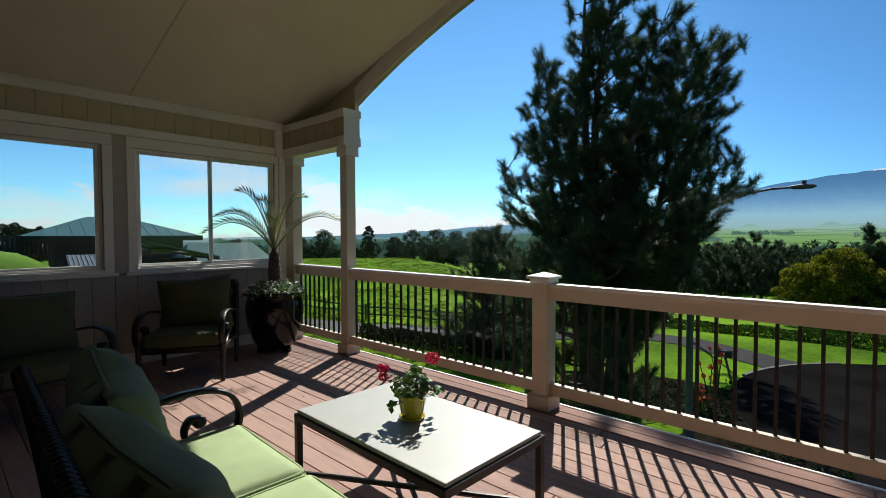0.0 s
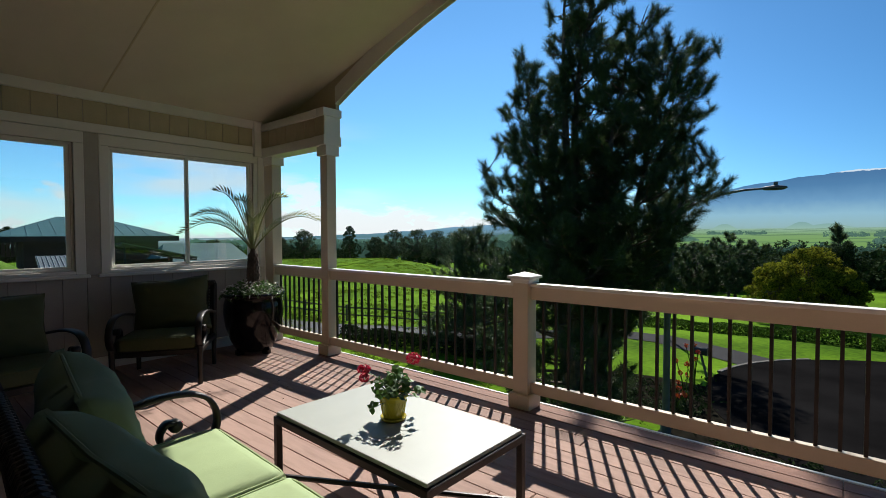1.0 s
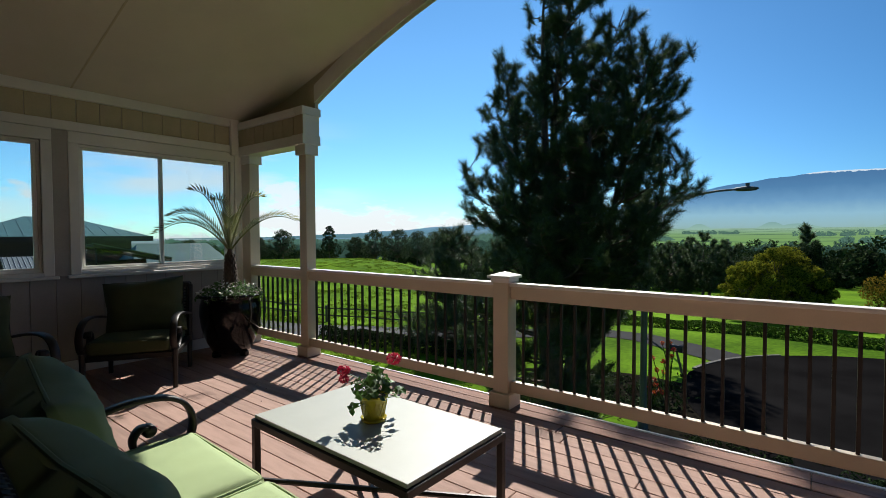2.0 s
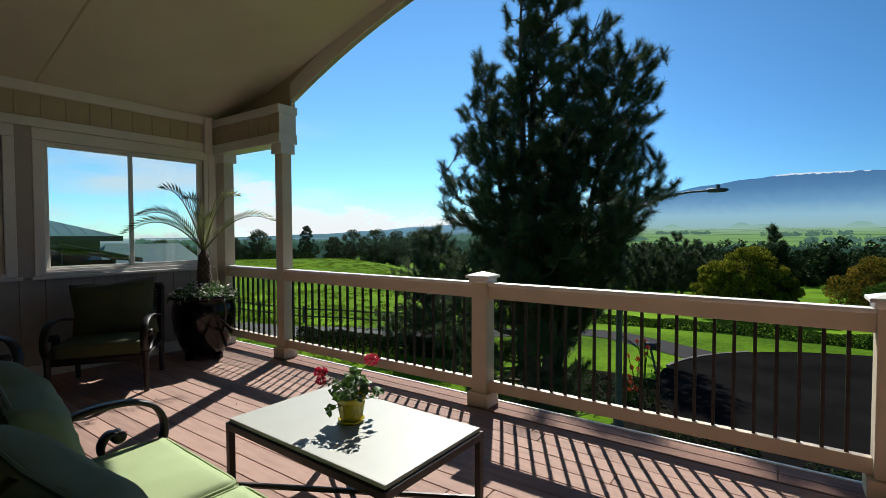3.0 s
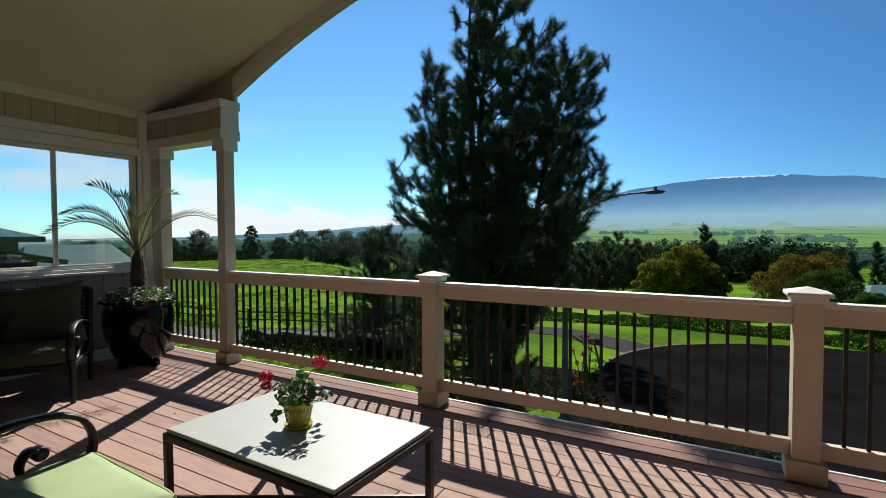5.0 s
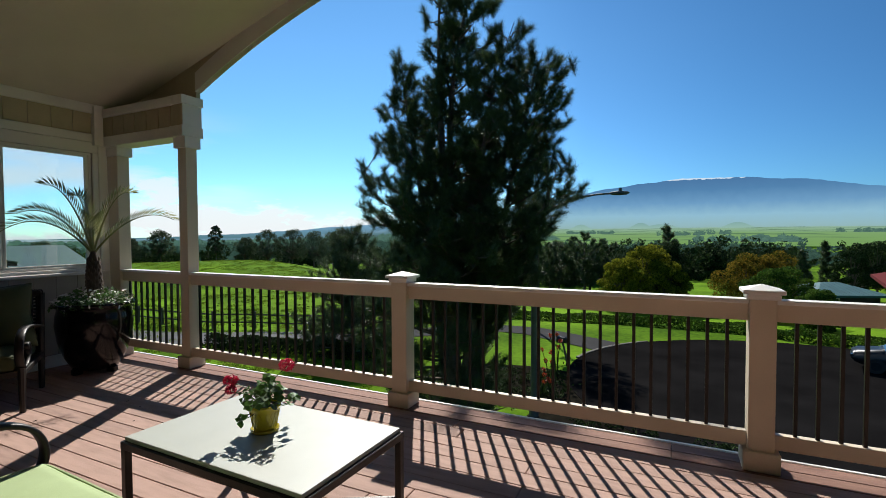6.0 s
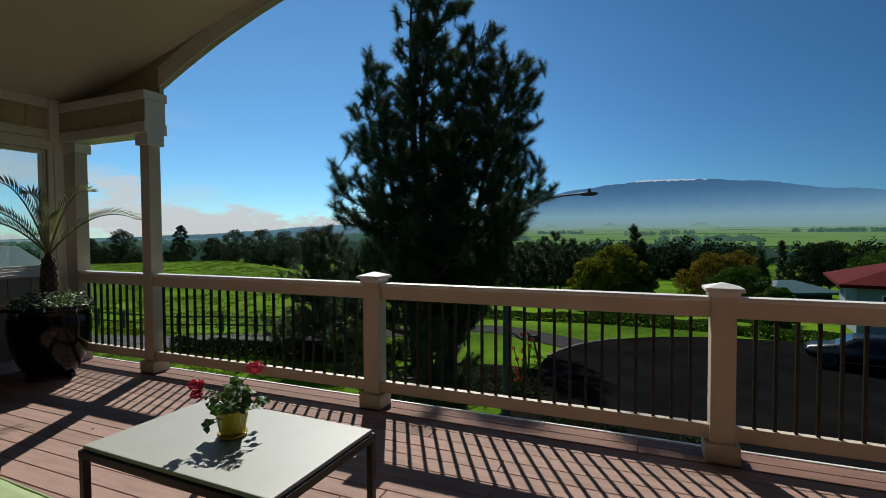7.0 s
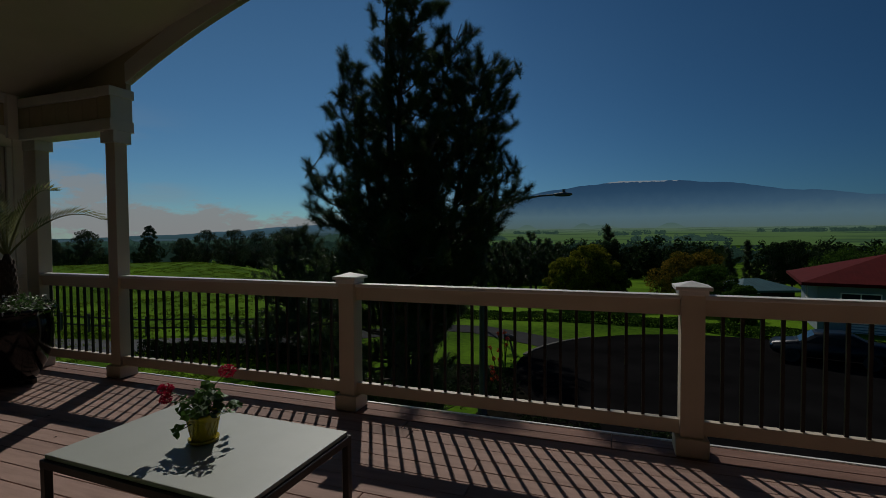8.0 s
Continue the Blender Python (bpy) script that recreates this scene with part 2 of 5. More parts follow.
def lathe(profile, n=24, bm=None, m=Matrix()):
    """A turned shape: (radius, height) from bottom to top."""
    own = bmesh.new()
    rings = []
    for r, z in profile:
        if r < 1e-5:
            rings.append([own.verts.new((0, 0, z))])
        else:
            rings.append([own.verts.new((r * math.cos(2 * math.pi * i / n), r * math.sin(2 * math.pi * i / n), z)) for i in range(n)])
    for a, b in zip(rings, rings[1:]):
        for i in range(n):
            q = [a[i % len(a)], a[(i + 1) % len(a)], b[(i + 1) % len(b)], b[i % len(b)]]
            q = list(dict.fromkeys(q))
            if len(q) > 2:
                own.faces.new(q)
    bmesh.ops.recalc_face_normals(own, faces=own.faces[:])
    own.transform(m)
    if bm is None:
        return own
    join(bm, own)
    return bm


def tube(points, radii, n=8, bm=None, flat=1.0):
    """A bar along a line of points; flat squeezes it sideways."""
    own = bmesh.new()
    pts = [Vector(p) for p in points]
    if not isinstance(radii, (list, tuple)):
        radii = [radii] * len(pts)
    rings = []
    side = None
    for i, p in enumerate(pts):
        d = (pts[min(i + 1, len(pts) - 1)] - pts[max(i - 1, 0)]).normalized()
        if side is None:
            side = d.cross(Vector((0, 0, 1)) if abs(d.z) < 0.9 else Vector((1, 0, 0))).normalized()
        side = (side - d * side.dot(d)).normalized()
        up = side.cross(d)
        rings.append([own.verts.new(p + (side * math.cos(a) + up * math.sin(a) * flat) * radii[i]) for a in (2 * math.pi * k / n for k in range(n))])
    for a, b in zip(rings, rings[1:]):
        for i in range(n):
            own.faces.new((a[i], a[(i + 1) % n], b[(i + 1) % n], b[i]))
    own.faces.new(rings[0][::-1])
    own.faces.new(rings[-1])
    bmesh.ops.recalc_face_normals(own, faces=own.faces[:])
    if bm is None:
        return own
    join(bm, own)
    return bm

# ---- the covered deck ----
XW, YR, YE = -5.95, 3.36, 3.49      # window wall, railing line, deck edge
XE, YB = 4.35, -2.3                 # unseen dark walls that close the porch
RIDGE, SLOPE, EAVE = -0.80, 0.2786, 2.87

deck = thing("floor", "reddish-brown composite deck boards in sun and shade", "floor", kind="structure")
part("joist_bed", box(XW, XE, YB, YE - 0.01, -0.30, -0.030), "black", deck)
rnd = random.Random(4)
PITCH = 0.141
edge_mesh = mesh_of("border_board", box(-3.0, 3.0, -0.060, 0.060, -0.024, 0, 0.004), "border")
for k in range(2):
    for i in range(2):
        piece("border_board", edge_mesh, deck, pose(XW + 2.96 + 6.003 * i, YE - 0.062 - 0.1235 * k, 0))
board_mesh = {n: mesh_of("deck_board", box(-n / 2, n / 2, -0.0695, 0.0695, -0.024, 0, 0.004), "deck") for n in (4.9, 5.5, 6.1)}
y = 3.242 - 0.0705
while y > YB:
    x = XW - rnd.uniform(0, 1.6)
    while x < XE:
        n = rnd.choice((4.9, 5.5, 6.1))
        piece("deck_board", board_mesh[n], deck, pose(x + n / 2, y, rnd.uniform(-0.0008, 0.0008)))
        x += n + 0.004
    y -= PITCH
part("edge_trim", box(XW, XE, YE + 0.002, YE + 0.026, -0.25, 0.006, 0.003), "white", deck, "white painted fascia board")

# west wall with two sliding windows
WIN = [(-0.36, 1.262), (1.56, 3.165)]
Z0, Z1 = 1.035, 2.335
wall = tagged(part("wall_west", box(XW - 0.14, XW, YB, YE - 0.25, -0.3, Z0), "beige"), "beige board siding wall below porch windows", "wall", kind="structure")
part("wall_top", box(XW - 0.14, XW, YB, YE - 0.25, Z1, EAVE + 0.02), "beige", wall)
for a, b in ((YB, WIN[0][0]), (WIN[0][1], WIN[1][0]), (WIN[1][1], YE - 0.25)):
    part("wall_pier", box(XW - 0.14, XW, a, b, Z0, Z1), "beige", wall)
panel_lo = mesh_of("siding_board", box(0, 0.012, -0.0985, 0.0985, 0.13, 0.975, 0.003), "beige")
panel_hi = mesh_of("siding_board", box(0, 0.012, -0.0985, 0.0985, 2.55, 2.785, 0.003), "tan")
y = YB + 0.1
while y < YE - 0.3:
    piece("siding_board", panel_lo, wall, pose(XW, y, 0))
    piece("siding_board", panel_hi, wall, pose(XW, y, 0))
    y += 0.203


def trim(name, bm, mat_="white", label="white painted trim board"):
    return tagged(part(name, bm, mat_), label, "trim", kind="structure")


trim("baseboard", box(XW + 0.012, XW + 0.032, YB, YE - 0.25, 0.0, 0.125, 0.003), label="white painted baseboard on the porch wall")
trim("trim_header", box(XW, XW + 0.035, YB, YE - 0.26, 2.456, 2.548, 0.004))
trim("trim_crown", box(XW, XW + 0.045, YB, YE - 0.2, 2.78, 2.885, 0.006))
trim("trim_pier", box(XW, XW + 0.02, 1.335, 1.485, 0.99, 2.454, 0.003), "beige", "beige painted trim board between the windows")


def sliding_window(name, ya, yb):
    w = tagged(new(name), "white vinyl sliding window with clear glass", "window", kind="structure")
    c = 0.085
    for nm, bm in (("casing_head", box(XW, XW + 0.028, ya - c, yb + c, Z1 - 0.0, 2.452, 0.004)), ("casing_jamb", box(XW, XW + 0.028, ya - c, ya + 0.002, 1.0, Z1 - 0.002, 0.004)),
                   ("casing_jamb", box(XW, XW + 0.028, yb - 0.002, yb + c, 1.0, Z1 - 0.002, 0.004)), ("window_sill", box(XW, XW + 0.06, ya - c - 0.03, yb + c + 0.03, 0.965, 1.0, 0.006)),
                   ("casing_apron", box(XW, XW + 0.022, ya - 0.002, yb + 0.002, 1.0, Z0, 0.003))):
        part(nm, bm, "white", w)
    f = 0.026
    fr = bmesh.new()
    for q in ((ya, yb, Z0, Z0 + f), (ya, yb, Z1 - f, Z1), (ya, ya + f, Z0 + f, Z1 - f), (yb - f, yb, Z0 + f, Z1 - f)):
        box(XW - 0.09, XW - 0.02, *q, 0.003, fr)
    part("window_frame", fr, "white", w)
    mid = (ya + yb) / 2
    for k, (a, b, dx) in enumerate(((ya + f, mid + 0.02, -0.075), (mid - 0.02, yb - f, -0.045))):
        sash = bmesh.new()
        s = 0.022
        for q in ((a, b, Z0 + f, Z0 + f + s), (a, b, Z1 - f - s, Z1 - f), (a, a + s + 0.014, Z0 + f + s, Z1 - f - s), (b - s - 0.014, b, Z0 + f + s, Z1 - f - s)):
            box(XW + dx - 0.012, XW + dx + 0.012, *q, 0.002, sash)
        so = part("sash", sash, "white", w)
        p = part("pane", box(XW + dx - 0.003, XW + dx + 0.003, a + s, b - s, Z0 + f + s, Z1 - f - s), GLASS, so, "clear window glass")
        p.visible_shadow = False


GLASS = bpy.data.materials.new("window_glass")
GLASS.use_nodes = True
_n, _l = GLASS.node_tree.nodes, GLASS.node_tree.links
_n.clear()
_t, _g, _m, _f, _o = (_n.new(k) for k in ("ShaderNodeBsdfTransparent", "ShaderNodeBsdfGlossy", "ShaderNodeMixShader", "ShaderNodeFresnel", "ShaderNodeOutputMaterial"))
_t.inputs["Color"].default_value = (0.88, 0.93, 0.93, 1)
_g.inputs["Roughness"].default_value = 0.01
_f.inputs["IOR"].default_value = 1.5
_l.new(_f.outputs[0], _m.inputs[0])
_l.new(_t.outputs[0], _m.inputs[1])
_l.new(_g.outputs[0], _m.inputs[2])
_l.new(_m.outputs[0], _o.inputs["Surface"])
sliding_window("window_1", *WIN[0])
sliding_window("window_2", *WIN[1])

# unseen walls added behind and beside the camera, dark to keep bounce light down
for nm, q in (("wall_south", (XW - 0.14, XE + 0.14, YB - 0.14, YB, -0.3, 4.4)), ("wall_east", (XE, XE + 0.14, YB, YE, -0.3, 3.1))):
    tagged(part(nm, box(*q), "shade"), "unseen dark brown wall, added to close off light", "wall", kind="structure")

# vaulted ceiling: two slopes that meet over the deck
Y_OUT = 3.95
def ceil_z(x):
    return EAVE + SLOPE * ((x - XW) if x < RIDGE else (2 * RIDGE - x - XW))


# Western eave reaches out unseen, far enough to cut sun through the windows
xl, xr = XW - 0.79, 2 * RIDGE - XW + 0.5
tk = 0.16
ceiling = tagged(part("ceiling", prism([(xl, ceil_z(xl)), (RIDGE, ceil_z(RIDGE)), (xr, ceil_z(xr)), (xr, ceil_z(xr) + tk), (RIDGE, ceil_z(RIDGE) + tk), (xl, ceil_z(xl) + tk)], "y", YB, Y_OUT - 0.33), "ceil"),
                 "painted vaulted porch ceiling with thin seams", "ceiling", kind="structure")
for ys in (1.512, -0.928):
    trim("trim_seam", prism([(XW, ceil_z(XW) + 0.002), (RIDGE, ceil_z(RIDGE) + 0.002), (RIDGE, ceil_z(RIDGE) - 0.004), (XW, ceil_z(XW) - 0.004)], "y", ys - 0.008, ys + 0.008), "tan", "thin batten over a ceiling seam")

# gable panel and its low arch, recessed behind the entablature
YG = 3.50
def arch_z(x):
    return 3.878 - 0.0645 * (x - RIDGE) ** 2


trim("trim_eave", box(xl - 0.02, xl - 0.001, YB, Y_OUT - 0.33, ceil_z(xl) - 0.06, ceil_z(xl) + 0.17, 0.004), label="unseen white eave board that keeps sun off the windows")
xs = [-4.62 + i * (2 * (RIDGE + 4.62)) / 40 for i in range(41)]
gable = tagged(part("wall_gable", prism([(XW, 2.80)] + [(-4.62, 2.80)] + [(x, arch_z(x)) for x in xs] + [(2 * RIDGE + 4.62, 2.80), (2 * RIDGE - XW, 2.80), (2 * RIDGE - XW, ceil_z(XW) + 0.03), (RIDGE, ceil_z(RIDGE) + 0.03), (XW, ceil_z(XW) + 0.03)], "y", YG, YG + 0.05), "tan"),
               "tan board gable panel above the porch arch", "wall", kind="structure")
arch = trim("trim_arch", prism([(x, arch_z(x) - 0.0) for x in xs] + [(x, arch_z(x) + 0.20) for x in xs[::-1]], "y", YG - 0.012, YG + 0.06), "white", "white painted arched beam edge")
# entablature from the wall corner to the tall post
trim("trim_beam_low", box(XW + 0.0, -4.66, 3.255, 3.47, 2.415, 2.53, 0.006), label="white painted lower band of the porch beam")
trim("trim_beam_top", box(XW + 0.0, -4.66, 3.245, 3.49, 2.752, 2.84, 0.006), label="white painted upper band of the porch beam")
frieze = tagged(part("wall_frieze", box(XW, -4.66, 3.285, 3.48, 2.53, 2.752), "tan"), "tan siding frieze between white bands", "wall", kind="structure")
fm = mesh_of("siding_board", box(-0.098, 0.098, -0.010, 0, 2.535, 2.747, 0.003), "tan")
x = XW + 0.11
while x < -4.77:
    piece("siding_board", fm, frieze, pose(x, 3.285, 0))
    x += 0.203
trim("trim_corner", box(XW, XW + 0.075, 3.16, 3.255, 2.42, 2.86, 0.004), label="white painted corner board")
trim("trim_corner", box(XW, XW + 0.05, 3.21, 3.30, 0.0, 2.42, 0.004), label="white painted corner board")

# ---- posts and railing ----
def cap_bm(r, z, rise):
    bm = bmesh.new()
    box(-r, r, -r, r, z, z + 0.024, 0.004, bm)
    s = [bm.verts.new((a * (r - 0.008), b * (r - 0.008), z + 0.024)) for a, b in ((-1, -1), (1, -1), (1, 1), (-1, 1))]
    t = bm.verts.new((0, 0, z + 0.024 + rise))
    for i in range(4):
        bm.faces.new((s[i], s[(i + 1) % 4], t))
    return bm


def low_post(x):
    p = thing("railing_post", "cream painted square railing post with a pyramid cap", "post", (x, YR, 0), group="deck railing posts")
    part("shaft", box(-0.068, 0.068, -0.068, 0.068, 0.10, 1.045, 0.005, seg=2), "cream", p)
    part("base", box(-0.096, 0.096, -0.096, 0.096, 0.0, 0.118, 0.010, seg=2), "cream", p)
    mould = box(-0.085, 0.085, -0.085, 0.085, 1.012, 1.046, 0.008, seg=2)
    part("cap_moulding", mould, "white", p)
    part("cap", cap_bm(0.105, 1.046, 0.030), "white", p)
    return p


def tall_post(x, full=True):
    p = thing("porch_column", "cream painted square porch column with stepped capital", "column", (x, YR + 0.02, 0), group="porch columns")
    part("shaft", box(-0.064, 0.064, -0.064, 0.064, 0.08, 2.36, 0.005, seg=2), "cream", p)
    part("base", box(-0.096, 0.096, -0.096, 0.096, 0.0, 0.118, 0.010, seg=2), "cream", p)
    part("capital", box(-0.092, 0.092, -0.092, 0.092, 2.31, 2.43, 0.006, seg=2), "white", p)
    if full:
        part("capital_band", box(-0.105, 0.100, -0.125, 0.12, 2.426, 2.535, 0.006, seg=2), "white", p)
        part("block", box(-0.073, 0.080, -0.110, 0.11, 2.533, 2.756, 0.004), "tan", p, "tan siding end of the beam")
        part("block_end", box(0.081, 0.090, -0.108, 0.112, 2.533, 2.756, 0.002), "white", p)
        part("block_band", box(-0.108, 0.103, -0.13, 0.125, 2.754, 2.845, 0.006, seg=2), "white", p)
    return p


POSTS = [-4.62, -1.985, 0.486, 2.957]
tall_post(POSTS[0])
tall_post(POSTS[3])
low_post(POSTS[1])
low_post(POSTS[2])
pil = thing("porch_column", "cream painted half column in the porch corner", "column", (-5.86, YR + 0.02, 0), group="porch columns")
part("shaft", box(-0.09, 0.128, -0.068, 0.068, 0.0, 2.36, 0.005), "cream", pil)
part("capital", box(-0.09, 0.165, -0.09, 0.09, 2.31, 2.415, 0.006), "white", pil)

bal = mesh_of("baluster", box(-0.0095, 0.0095, -0.0095, 0.0095, 0.205, 0.89), "bronze")


def railing(xa, xb):
    r = thing("railing", "cream painted deck railing with thin dark metal balusters", "railing", ((xa + xb) / 2, YR, 0), group="deck railings")
    h = (xb - xa) / 2
    part("top_rail", box(-h, h, -0.022, 0.022, 0.880, 0.985, 0.004, seg=2), "cream", r)
    part("rail_cap", box(-h, h, -0.045, 0.045, 0.983, 1.011, 0.006, seg=2), "white", r)
    part("bottom_rail", box(-h, h, -0.024, 0.024, 0.122, 0.212, 0.004, seg=2), "cream", r)
    n = round(2 * h / 0.1085)
    for i in range(1, n):
        piece("baluster", bal, r, pose(-h + 2 * h * i / n, 0, 0))


for a, b in zip([-5.732] + POSTS, POSTS + [XE]):
    railing(a + (0.068 if a > -5.7 else 0), b - (0.068 if b < XE else 0))

# ---- the land ----
GROUND = -4.66


def mix_table(table, v):
    for (a, p), (b, q) in zip(table, table[1:]):
        if v <= b:
            t = max(0.0, (v - a) / (b - a))
            t = t * t * (3 - 2 * t)
            return p + (q - p) * t
    return table[-1][1]


WEST = [(0, GROUND), (36, GROUND), (50, -4.3), (72, -2.3), (95, -3.6), (140, -9), (400, -13), (1500, -22), (4800, -38)]
MID = [(0, GROUND), (30, GROUND), (48, -5.6), (80, -7.5), (150, -10), (400, -11.5), (1500, -2), (4800, 38)]
EAST = [(0, GROUND), (33, GROUND), (46, -5.4), (80, -7.5), (150, -9.5), (350, -10.5), (1200, 0), (4800, 42)]


def land(x, y):
    """Height of the land at x, y."""
    r = math.hypot(x, y)
    az = math.degrees(math.atan2(-x, y))
    w = min(1, max(0, (az - 30) / 18))
    w = w * w * (3 - 2 * w)
    if az > 120 or az < -90:
        w = 0
    e = min(1, max(0, (8 - az) / 14))
    z = mix_table(MID, r) * (1 - e) + mix_table(EAST, r) * e
    z = z * (1 - w) + mix_table(WEST, r) * w
    if r > 40:
        z += (noise.noise((x / 60, y / 60, 3)) * 0.9) * min(1, (r - 40) / 60)
    return z


def land_material():
    m = mat("grass_land", (0.05467, 0.1333, 0.004667), 0.95, 0.45, 0.16, 0.9, 4.0, col2=(0.1267, 0.24, 0.01067), spec=0.02)
    return m


def ground():
    rings = [0, 4, 8, 12, 15, 18, 21, 24, 27, 30, 33, 36, 39, 42, 46, 50, 55, 60, 66, 72, 78, 85, 95, 110, 130, 160, 200, 260, 340, 450, 600, 800, 1050, 1400, 1900, 2600, 3500, 4700]
    n = 240
    verts, faces = [(0, 0, land(0, 0))], []
    for r in rings[1:]:
        for i in range(n):
            a = 2 * math.pi * i / n
            x, y = r * math.cos(a), r * math.sin(a)
            verts.append((x, y, land(x, y)))
    for i in range(n):
        faces.append((0, 1 + i, 1 + (i + 1) % n))
    for k in range(len(rings) - 2):
        a, b = 1 + k * n, 1 + (k + 1) * n
        for i in range(n):
            j = (i + 1) % n
            faces.append((a + i, b + i, b + j, a + j))
    ob = raw("ground", verts, faces, land_material(), smooth=True)
    tagged(ob, "sunlit green grass lawn and pasture", "ground", kind="structure")


ground()


# far plain and wooded western slopes: glowing sheets over the land, haze painted in
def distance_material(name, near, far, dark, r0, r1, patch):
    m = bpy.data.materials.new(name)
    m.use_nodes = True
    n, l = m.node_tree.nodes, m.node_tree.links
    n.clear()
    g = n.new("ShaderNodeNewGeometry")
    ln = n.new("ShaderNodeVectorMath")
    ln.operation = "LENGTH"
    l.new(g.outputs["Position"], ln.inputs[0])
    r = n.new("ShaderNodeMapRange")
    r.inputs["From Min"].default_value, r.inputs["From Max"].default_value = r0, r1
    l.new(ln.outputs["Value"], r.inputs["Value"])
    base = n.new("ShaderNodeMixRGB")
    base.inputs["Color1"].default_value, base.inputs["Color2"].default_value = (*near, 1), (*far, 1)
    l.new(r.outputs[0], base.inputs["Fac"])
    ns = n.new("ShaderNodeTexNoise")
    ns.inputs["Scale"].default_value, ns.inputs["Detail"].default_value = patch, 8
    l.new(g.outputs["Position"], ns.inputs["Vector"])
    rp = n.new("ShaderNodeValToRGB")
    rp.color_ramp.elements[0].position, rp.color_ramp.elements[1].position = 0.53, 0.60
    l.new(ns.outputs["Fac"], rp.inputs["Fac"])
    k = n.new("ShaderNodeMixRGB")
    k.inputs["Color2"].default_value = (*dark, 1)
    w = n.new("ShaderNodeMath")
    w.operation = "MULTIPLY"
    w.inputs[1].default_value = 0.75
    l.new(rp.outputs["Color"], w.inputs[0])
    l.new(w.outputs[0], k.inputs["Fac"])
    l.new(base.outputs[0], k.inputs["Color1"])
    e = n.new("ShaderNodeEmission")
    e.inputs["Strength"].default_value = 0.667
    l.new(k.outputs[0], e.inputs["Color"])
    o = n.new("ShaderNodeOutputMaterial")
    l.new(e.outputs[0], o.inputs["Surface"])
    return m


def far_sheet(name, az0, az1, r0, material, label, lift):
    rr = [r0 * (4690 / r0) ** (i / 16) for i in range(17)]
    n = 90
    verts, faces = [], []
    for r in rr:
        for i in range(n + 1):
            a = radians(az0 + (az1 - az0) * i / n)
            x, y = -r * math.sin(a), r * math.cos(a)
            verts.append((x, y, land(x, y) + lift))
    for k in range(16):
        for i in range(n):
            q = k * (n + 1) + i
            faces.append((q, q + 1, q + n + 2, q + n + 1))
    tagged(raw(name, verts, faces, material, smooth=True), label, "plain", kind="structure")


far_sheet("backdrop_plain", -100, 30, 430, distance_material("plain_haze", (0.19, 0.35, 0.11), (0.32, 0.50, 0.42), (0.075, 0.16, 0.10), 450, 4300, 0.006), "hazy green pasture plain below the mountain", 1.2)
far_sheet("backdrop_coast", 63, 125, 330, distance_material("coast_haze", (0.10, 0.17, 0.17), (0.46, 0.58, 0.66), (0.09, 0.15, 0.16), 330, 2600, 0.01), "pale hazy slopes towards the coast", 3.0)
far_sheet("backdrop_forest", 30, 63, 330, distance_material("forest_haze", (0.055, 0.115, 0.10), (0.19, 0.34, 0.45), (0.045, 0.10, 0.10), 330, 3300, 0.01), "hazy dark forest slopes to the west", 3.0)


# far mountain and hills: plain distance, glowing with painted-in haze
def ridge_mesh(name, az0, az1, dist, profile, base, material, label, amp=0.04):
    verts, faces = [], []
    n = 220
    for i in range(n + 1):
        az = az0 + (az1 - az0) * i / n
        el = mix_table(profile, az) + amp * noise.noise((az * 1.7, 5.0, 0)) + amp * 0.5 * noise.noise((az * 6, 9.0, 0))
        a = radians(az)
        x, y = -math.sin(a) * dist, math.cos(a) * dist
        verts += [(x, y, base), (x, y, EYE + dist * math.tan(radians(el)))]
    for i in range(n):
        faces.append((2 * i, 2 * i + 2, 2 * i + 3, 2 * i + 1))
    ob = raw(name, verts, faces, material)
    return tagged(ob, label, "mountain", kind="structure")


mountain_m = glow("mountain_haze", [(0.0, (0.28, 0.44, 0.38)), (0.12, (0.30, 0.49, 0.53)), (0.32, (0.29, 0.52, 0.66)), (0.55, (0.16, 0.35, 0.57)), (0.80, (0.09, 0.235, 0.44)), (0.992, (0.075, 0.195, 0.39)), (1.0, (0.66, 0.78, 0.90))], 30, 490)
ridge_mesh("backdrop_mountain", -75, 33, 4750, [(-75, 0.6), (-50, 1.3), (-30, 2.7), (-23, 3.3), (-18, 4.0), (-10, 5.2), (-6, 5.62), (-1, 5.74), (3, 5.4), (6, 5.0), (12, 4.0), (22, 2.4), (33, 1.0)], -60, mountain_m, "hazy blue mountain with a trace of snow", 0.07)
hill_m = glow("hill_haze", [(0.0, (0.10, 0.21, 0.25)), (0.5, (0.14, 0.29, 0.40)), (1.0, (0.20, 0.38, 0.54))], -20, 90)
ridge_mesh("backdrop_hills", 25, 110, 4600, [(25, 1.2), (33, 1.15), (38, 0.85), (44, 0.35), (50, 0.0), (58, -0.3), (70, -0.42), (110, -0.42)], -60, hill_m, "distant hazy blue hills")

# ---- trees and plants out of doors ----
def polar(az, d):
    """A place on the land, az degrees left of straight ahead, d metres off."""
    x, y = -d * math.sin(radians(az)), d * math.cos(radians(az))
    return x, y, land(x, y)


